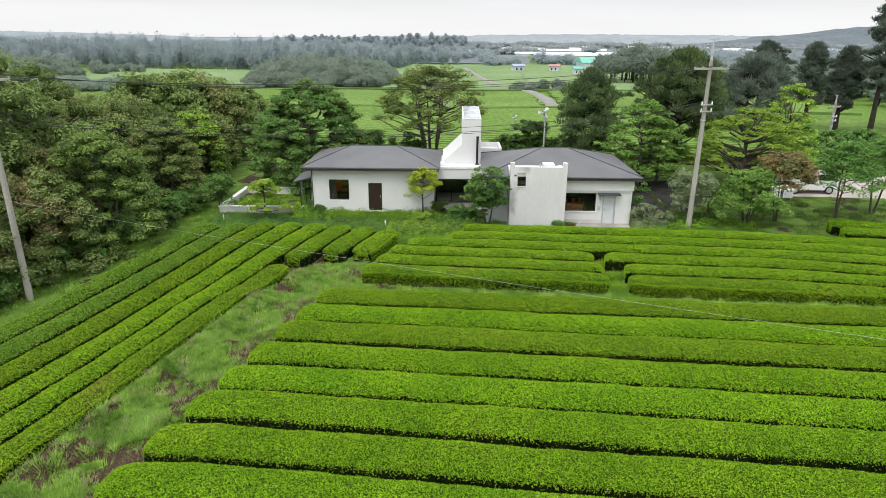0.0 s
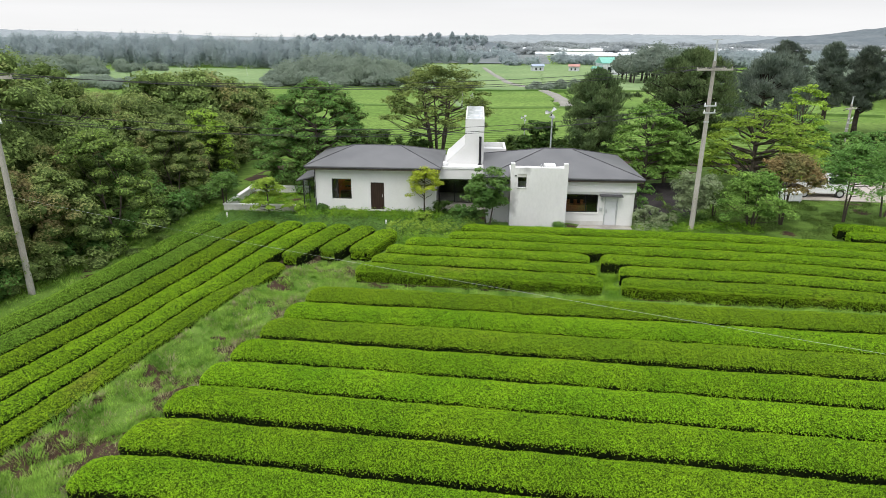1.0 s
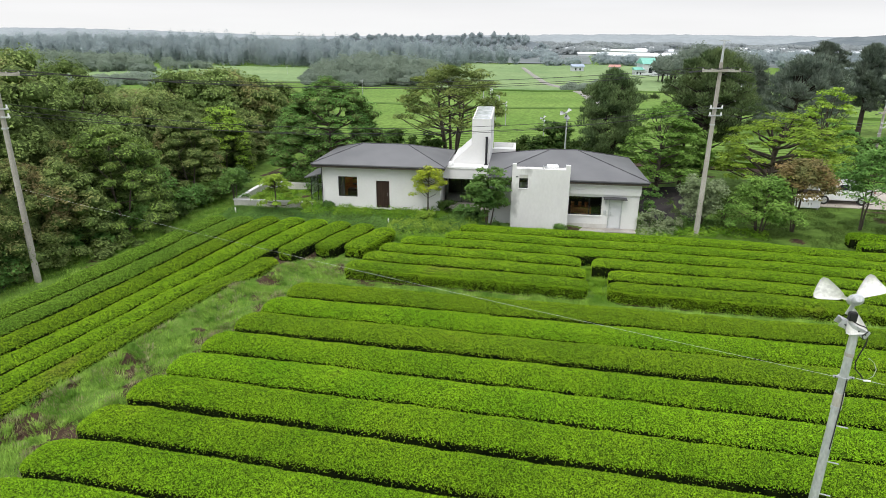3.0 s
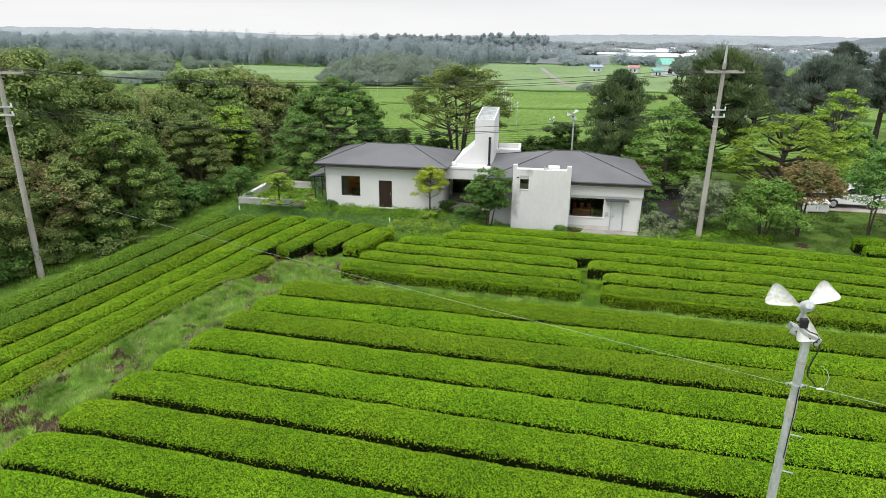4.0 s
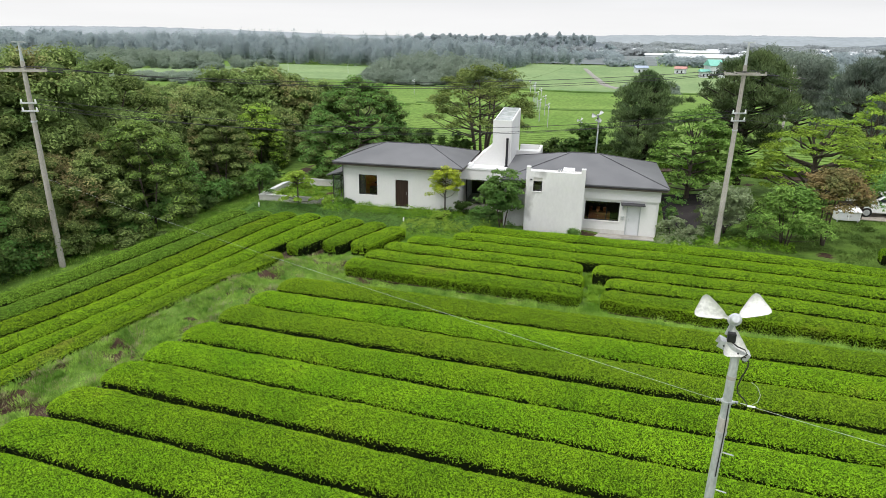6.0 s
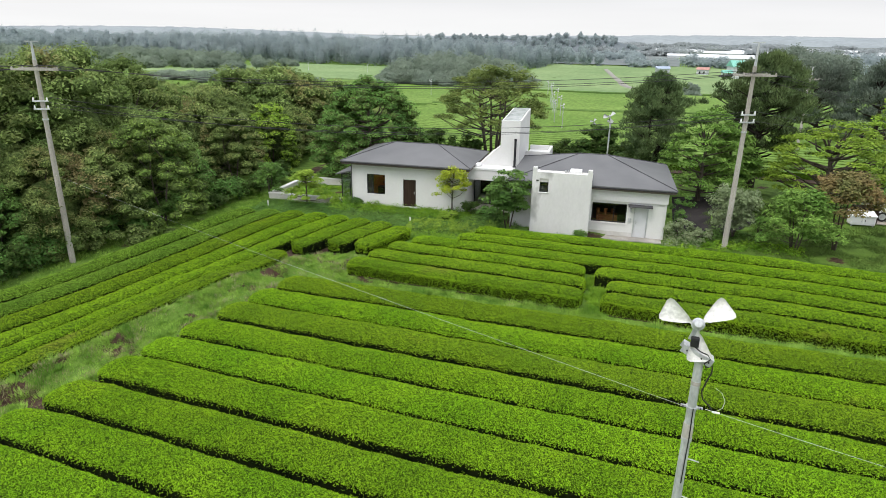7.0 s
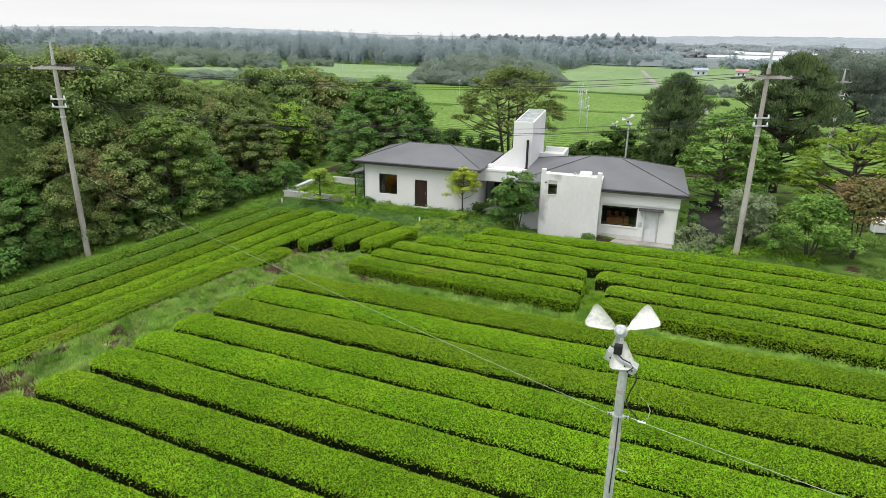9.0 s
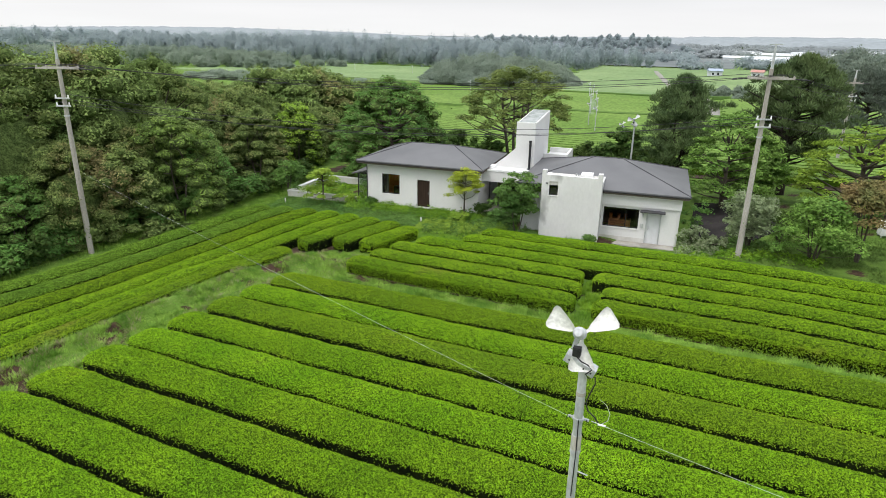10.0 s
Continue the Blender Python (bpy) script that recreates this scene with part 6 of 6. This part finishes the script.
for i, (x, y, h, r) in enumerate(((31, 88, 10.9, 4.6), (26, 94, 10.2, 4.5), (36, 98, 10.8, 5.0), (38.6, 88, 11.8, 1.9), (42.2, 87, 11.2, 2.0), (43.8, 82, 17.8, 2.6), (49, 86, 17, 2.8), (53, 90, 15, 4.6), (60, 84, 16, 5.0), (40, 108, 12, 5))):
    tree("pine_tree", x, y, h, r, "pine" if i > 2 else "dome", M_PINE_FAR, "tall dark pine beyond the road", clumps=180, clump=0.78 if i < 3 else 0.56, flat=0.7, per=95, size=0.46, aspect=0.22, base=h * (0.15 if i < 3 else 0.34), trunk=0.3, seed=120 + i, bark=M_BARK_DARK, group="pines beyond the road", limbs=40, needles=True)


def ridge(name, x0, x1, y, h, depth, seed, label, material=None):
    """A far wooded ridge as a real mound with an uneven crest."""
    rng = np.random.default_rng(seed)
    n = 160
    xs = np.linspace(x0, x1, n)
    t = np.linspace(0, 1, n)
    env = np.sin(np.pi * t) ** 0.6
    crest = h * env * (0.75 + 0.25 * np.sin(t * 6 + seed * 2.0)) + rng.normal(0, 0.03 * h, n) * env
    v, f = [], []
    prof = ((-0.5, 0.0), (-0.3, 0.45), (-0.1, 0.92), (0.0, 1.0), (0.2, 0.8), (0.5, 0.0))
    for py, pz in prof:
        for i in range(n):
            v.append((float(xs[i]), float(y + py * depth), -9.0 + float(crest[i]) * pz + float(rng.normal(0, 0.008 * h)) * (pz > 0)))
    for k in range(len(prof) - 1):
        for i in range(n - 1):
            f.append((k * n + i, k * n + i + 1, (k + 1) * n + i + 1, (k + 1) * n + i))
    ob = part(name, mesh_of(name, v, f, material or M_HAZE, True))
    tagged(ob, label, "hill", kind="structure")
    py, pz = [q[0] for q in prof], [q[1] for q in prof]
    return lambda px, qy: -9.0 + float(np.interp(px, xs, crest)) * float(np.interp((qy - y) / depth, py, pz))


# hill colours with the haze painted in
M_HAZE = mat("remote_hill_hazed", (0.25, 0.278, 0.292), (0.28, 0.31, 0.322), scale=0.012, fine=0.08, rough=1.0, bump=0, grain=0.1, spec=0.0)
M_HAZE_NEAR = mat("misty_hill_hazed", (0.128, 0.15, 0.162), (0.16, 0.182, 0.192), scale=0.02, fine=0.12, rough=1.0, bump=0, grain=0.15, spec=0.0)
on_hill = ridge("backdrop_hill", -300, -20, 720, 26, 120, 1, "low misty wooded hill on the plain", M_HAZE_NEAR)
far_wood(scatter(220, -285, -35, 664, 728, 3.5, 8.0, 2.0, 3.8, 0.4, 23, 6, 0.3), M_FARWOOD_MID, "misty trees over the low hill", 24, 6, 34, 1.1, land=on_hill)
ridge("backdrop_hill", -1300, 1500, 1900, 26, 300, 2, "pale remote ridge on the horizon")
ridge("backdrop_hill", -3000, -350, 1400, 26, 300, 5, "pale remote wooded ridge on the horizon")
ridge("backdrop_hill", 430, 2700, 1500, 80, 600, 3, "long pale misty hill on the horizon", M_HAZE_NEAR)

# ---- far buildings ----


def far_house(x, y, w, d, h, roof_mat, label, turn=0.0):
    z = gz(x, y)
    ob = thing("far_building", pose(x, y, z, 0, 0, turn), label, "building", "far buildings")
    wb = bmesh.new()
    wall_holes(wb, -w / 2, w / 2, -d / 2, -d / 2 + 0.3, 0, h, [(-w * 0.3, -w * 0.15, h * 0.3, h * 0.7), (w * 0.1, w * 0.25, h * 0.3, h * 0.7)])
    box(wb, -w / 2, w / 2, d / 2 - 0.3, d / 2, 0, h)
    box(wb, -w / 2, -w / 2 + 0.3, -d / 2 + 0.3, d / 2 - 0.3, 0, h)
    box(wb, w / 2 - 0.3, w / 2, -d / 2 + 0.3, d / 2 - 0.3, 0, h)
    part("wall", wb, M_FARWHITE, ob)
    rb = bmesh.new()
    e = 0.5
    pts = [(-w / 2 - e, -d / 2 - e, h), (w / 2 + e, -d / 2 - e, h), (w / 2 + e, 0, h + d * 0.22), (-w / 2 - e, 0, h + d * 0.22), (w / 2 + e, d / 2 + e, h), (-w / 2 - e, d / 2 + e, h)]
    q = [rb.verts.new(p) for p in pts]
    for fc in ((0, 1, 2, 3), (3, 2, 4, 5), (0, 3, 5), (1, 4, 2), (0, 5, 4, 1)):
        rb.faces.new([q[i] for i in fc])
    bmesh.ops.recalc_face_normals(rb, faces=rb.faces[:])
    part("roof", rb, roof_mat, ob)
    for wx in (-w * 0.225, w * 0.175):
        part("window", boxes((wx - w * 0.075, wx + w * 0.075, -d / 2 + 0.1, -d / 2 + 0.16, h * 0.3, h * 0.7)), M_CARGLASS, ob)
    return ob


far_house(38.5, 322, 12.5, 12, 5.6, M_GREENROOF, "tall shed with a bright green roof", 10)
far_house(31.2, 317, 4, 5, 3.0, M_GREENROOF, "small farm shed with a green roof", 10)
far_house(3, 350, 6, 5, 2.8, M_BLUEROOF, "small white house with a blue roof", 15)
far_house(22, 345, 5, 5, 2.8, M_REDROOF, "small house with a red roof", -10)
far_house(38, 632, 72, 8, 1.7, M_FARWHITE, "long white greenhouse on the plain", 3)
far_house(98, 650, 34, 8, 1.6, M_FARWHITE, "long white greenhouse on the plain", -4)
for i in range(26):
    r = np.random.default_rng(300 + i)
    far_house(float(r.uniform(-60, 420)), float(r.uniform(520, 1000)), float(r.uniform(16, 70)), 10, 2.6, M_FARWHITE, "white greenhouse on the plain", float(r.uniform(-15, 15)))


def lane(pts, width, material, label, rise=0.68):
    """A low banked lane that winds through the fields."""
    pts = [Vector((x, y, 0)) for x, y in pts]
    fine = []
    for a, b in zip(pts, pts[1:]):
        fine += [a.lerp(b, t) for t in (0, 0.25, 0.5, 0.75)]
    fine.append(pts[-1])
    for _ in range(2):
        fine = [fine[0]] + [(fine[i - 1] + fine[i] * 2 + fine[i + 1]) / 4 for i in range(1, len(fine) - 1)] + [fine[-1]]
    v, f = [], []
    for i, p in enumerate(fine):
        d = (fine[min(i + 1, len(fine) - 1)] - fine[max(i - 1, 0)]).normalized()
        sd = Vector((-d.y, d.x, 0))
        w = width * (0.5 + 0.06 * math.sin(i * 1.9))
        up = rise * min(1.0, min(i, len(fine) - 1 - i) / 3.0)
        for off, dz in ((-w - 0.5, -0.05), (-w, up), (0, up + 0.03), (w, up), (w + 0.5, -0.05)):
            q = p + sd * off
            v.append((q.x, q.y, gz(q.x, q.y) + dz))
    for i in range(len(fine) - 1):
        f += [(i * 5 + k, (i + 1) * 5 + k, (i + 1) * 5 + k + 1, i * 5 + k + 1) for k in range(4)]
    ob = part("track", mesh_of("track", v, f, material, True))
    return tagged(ob, label, "track", kind="structure")


lane([(-34, 420), (-23, 346), (-12.2, 276), (-6.4, 227), (2.5, 192), (6.2, 161), (7.6, 140), (8.6, 114)], 2.3, M_LANE, "pale earth lane winding up the valley")
lane([(-5.9, 87), (-12.4, 122), (-16.6, 144), (-19.5, 160)], 0.9, M_VERGE, "pale grass strip between the fan posts")

# ---- grass and ground plants ----


def grass(n, x0, x1, y0, y1, keep, h, seed, label, material=None):
    rng = np.random.default_rng(seed)
    x, y = rng.uniform(x0, x1, n), rng.uniform(y0, y1, n)
    ok = keep(x, y) & ~in_hedge(x, y, 0.02)
    x, y = x[ok], y[ok]
    patchy = np.array([noise.noise((float(a) * 0.8, float(b) * 0.8, seed)) for a, b in zip(x, y)])
    worn = np.array([wear_at(float(a), float(b)) for a, b in zip(x, y)])
    ok = rng.uniform(0, 1, len(x)) > worn * 1.15
    x, y, patchy = x[ok], y[ok], patchy[ok]
    m = len(x)
    w = rng.uniform(0, 6.28, m)
    hh = h * rng.uniform(0.5, 1.4, m) * (0.8 + 1.3 * patchy).clip(0.6, 1.8)
    wd = 0.009 + 0.007 * rng.uniform(0, 1, m)
    z = ground_z(x, y) - 0.03
    base = np.stack([x, y, z], 1)
    sd = np.stack([np.cos(w), np.sin(w), 0 * w], 1) * wd[:, None]
    ln = np.stack([np.cos(w + 1.3), np.sin(w + 1.3), 0 * w], 1) * (hh * rng.uniform(0.2, 0.9, m))[:, None]
    tip = base + ln + np.array([0, 0, 1]) * hh[:, None]
    c = np.stack([base - sd * 1.3, base + sd * 1.3, tip], 1)
    ob = part("grass", quad_mesh("grass", c, material or M_GRASS))
    return tagged(ob, label, "grass", kind="stuff")


def house_clear(x, y):
    c, s = math.cos(radians(5)), math.sin(radians(5))
    lx, ly = x * c + y * s, -x * s + y * c
    inside = ((lx > -10.5) & (lx < -1.4) & (ly > 44.4) & (ly < 51)) | ((lx > 2) & (lx < 12.4) & (ly > 41.8) & (ly < 50)) | ((lx > 3.6) & (lx < 7.6) & (ly > 40.5)) & (ly < 42) | ((lx > -1.6) & (lx < 2.3) & (ly > 44.9))
    return ~inside


grass(230000, -15, -6, 7, 34, lambda x, y: (x > -14.6 + 0.18 * (y - 14)) & (x < -7 - 0.19 * (23 - y)), 0.14, 1, "rough green grass on the path between the tea beds")
grass(120000, -9, 26, 24.2, 29.5, lambda x, y: (y > 24.6 - 0.045 * (x + 2)) & (y < 28.8 - 0.085 * x), 0.17, 2, "long grass on the bank between the tea beds")
grass(60000, -22, 4, 28, 44, lambda x, y: house_clear(x, y), 0.17, 3, "grass and weeds before the house")
grass(40000, -26, -20, 14, 44, lambda x, y: x < -21.6 + 0.18 * (y - 20), 0.2, 4, "rough grass along the wood")
grass(130000, 10, 32, 36, 51, lambda x, y: house_clear(x, y) & (y > 37.5), 0.11, 5, "mown lawn under the trees", M_LAWN)


def cover(n, keep_box, seed, label, size, h, material, per=34, r=0.35):
    """Low leafy plants, too many to count."""
    rng = np.random.default_rng(seed)
    x0, x1, y0, y1 = keep_box
    lx, ly = rng.uniform(x0, x1, n), rng.uniform(y0, y1, n)
    c, s = math.cos(radians(5)), math.sin(radians(5))
    x, y = lx * c - ly * s, lx * s + ly * c
    ok = ~in_hedge(x, y, 0.1) & house_clear(x, y)
    x, y = x[ok], y[ok]
    m = len(x)
    hh = h * rng.uniform(0.5, 1.5, m)
    d = rng.normal(0, 1, (m, per, 3))
    d /= np.linalg.norm(d, axis=2, keepdims=True)
    d[..., 2] = np.abs(d[..., 2])
    p = np.stack([x, y, ground_z(x, y)], 1)[:, None, :] + d * np.stack([np.full(m, r), np.full(m, r), hh], 1)[:, None, :] * rng.uniform(0.6, 1, (m, per, 1))
    q = leaf_quads(p.reshape(-1, 3), (d + np.array([0, 0, 0.8])).reshape(-1, 3), size, rng, 0.6, 0.5)
    ob = part("ground_plants", quad_mesh("ground_plants", q, material))
    return tagged(ob, label, "plants", kind="stuff")


cover(420, (-11.4, -1.0, 42.4, 44.3), 31, "leafy green ground plants along the white wall", 0.13, 0.45, M_COVER)
cover(760, (-17.0, -1.5, 39.8, 43.6), 37, "dark low weeds before the house", 0.12, 0.28, M_BROAD)
cover(260, (-14.0, 1.0, 38.6, 43.2), 39, "dark evergreen ground plants before the house", 0.11, 0.32, M_DARKSHRUB)
cover(160, (-1.0, 3.6, 39.6, 44.6), 32, "leafy ground plants by the entrance", 0.14, 0.45, M_BROAD)
cover(170, (-4.5, 1.5, 39.6, 42.0), 33, "yellow-green ground plants before the entrance", 0.14, 0.4, M_BRIGHT)
cover(120, (-3.6, 0.6, 33.5, 39.2), 38, "tufts of weeds on the path by the beds", 0.13, 0.22, M_COVER, r=0.3)
cover(90, (12.4, 20.0, 39.3, 41.2), 34, "low green plants at the pole's foot", 0.14, 0.35, M_COVER)
cover(110, (12.6, 17.5, 40.6, 43.4), 40, "low dark undergrowth by the drive", 0.13, 0.4, M_BROAD)
cover(60, (12.3, 14.4, 40.2, 42.6), 35, "pale weeds at the house corner", 0.12, 0.5, M_GREY)
cover(120, (-17, -11.6, 44.6, 49.8), 36, "grass and weeds in the walled court", 0.14, 0.25, M_COVER)
for i, (lx, ly, h, r, m) in enumerate(((-1.0, 44.3, 1.2, 0.8, M_DARKSHRUB), (0.3, 43.6, 1.0, 0.75, M_BROAD), (-2.2, 42.2, 0.8, 0.7, M_BRIGHT), (1.2, 42.6, 1.1, 0.8, M_DARKSHRUB), (-9.8, 44.0, 0.8, 0.45, M_DARKSHRUB), (-11.3, 43.7, 0.9, 0.55, M_BRIGHT), (13.1, 42.0, 1.5, 1.2, M_GREY), (14.3, 41.7, 1.1, 1.0, M_GREY), (13.2, 44.6, 2.8, 1.3, M_BROAD), (7.0, 40.2, 0.45, 0.35, M_BROAD))):
    c, s = math.cos(radians(5)), math.sin(radians(5))
    tree("shrub", lx * c - ly * s, lx * s + ly * c, h, r, "ball", m, "low leafy garden shrub by the house wall", clumps=18, clump=0.3, flat=0.85, per=60, size=0.11, base=0.05, trunk=0.03, seed=140 + i, group="garden shrubs", category="shrub", limbs=6, inner=0.35)
for x, y in ((-19.9, 40.6), (-8.3, 40.7)):
    ob = part("marker_post", rod(bmesh.new(), (x, y, gz(x, y) - 0.05), (x, y, gz(x, y) + 0.42), 0.05, seg=10), M_WHITE)
    tagged(ob, "short white marker post in the grass", "post")


def tufts(n, x0, x1, y0, y1, keep, seed, label, material, spread=1.0, tall=1.0):
    """Ragged tufts of taller weeds along the path."""
    rng = np.random.default_rng(seed)
    x, y = rng.uniform(x0, x1, n), rng.uniform(y0, y1, n)
    ok = keep(x, y) & ~in_hedge(x, y, 0.12)
    x, y = x[ok], y[ok]
    per, m = 64, len(x)
    r = spread * rng.uniform(0.08, 0.3, m)[:, None]
    w, q = rng.uniform(0, 6.28, (m, per)), np.sqrt(rng.uniform(0, 1, (m, per))) * r
    px, py = x[:, None] + q * np.cos(w), y[:, None] + q * np.sin(w)
    base = np.stack([px, py, ground_z(px, py) - 0.02], -1).reshape(-1, 3)
    out = np.stack([np.cos(w), np.sin(w), 0 * w], -1).reshape(-1, 3)
    hh = (tall * rng.uniform(0.09, 0.27, (m, 1)) * rng.uniform(0.5, 1.2, (m, per))).reshape(-1, 1)
    sd = np.stack([-np.sin(w), np.cos(w), 0 * w], -1).reshape(-1, 3) * 0.013
    tip = base + out * hh * 0.7 + np.array([0, 0, 1.0]) * hh
    ob = part("weed_tufts", quad_mesh("weed_tufts", np.stack([base - sd, base + sd, tip], 1), material))
    return tagged(ob, label, "weeds", kind="stuff")


tufts(700, -15, -6.5, 7, 36, lambda x, y: (x > -12.9 + 0.18 * (y - 20)) & (x < -7 - 0.19 * (23 - y)), 51, "ragged weed tufts on the path between the beds", M_GRASS)
tufts(300, -15, -6.5, 7, 32, lambda x, y: (x > -12.7 + 0.18 * (y - 20)) & (x < -8.4 - 0.19 * (23 - y)), 55, "broad grass hummocks on the path between the beds", M_GRASS, spread=1.7, tall=1.5)
tufts(420, -15, -6.5, 7, 32, lambda x, y: (x > -12.9 + 0.18 * (y - 20)) & (x < -7.6 - 0.19 * (23 - y)), 56, "dry straw-coloured grass on the path between the beds", M_STRAW, spread=1.6, tall=0.9)
tufts(500, -8, 26, 24.6, 28.6, lambda x, y: (y > 24.9 - 0.045 * (x + 2)) & (y < 28.6 - 0.085 * x), 52, "ragged weed tufts on the bank between the beds", M_GRASS)
tufts(420, -5, 26, 24.8, 28.4, lambda x, y: (y > 25.2 - 0.045 * (x + 2)) & (y < 28.5 - 0.085 * x), 57, "tall bright grass on the bank between the beds", M_GRASS, spread=1.2, tall=1.4)
tufts(260, 4.6, 6.4, 27.5, 33.6, lambda x, y: x > 4.4, 53, "weed tufts in the gap of the lower bed", M_COVER)
tufts(500, -21, 3, 37, 43.5, lambda x, y: house_clear(x, y), 54, "weed tufts before the house", M_COVER)
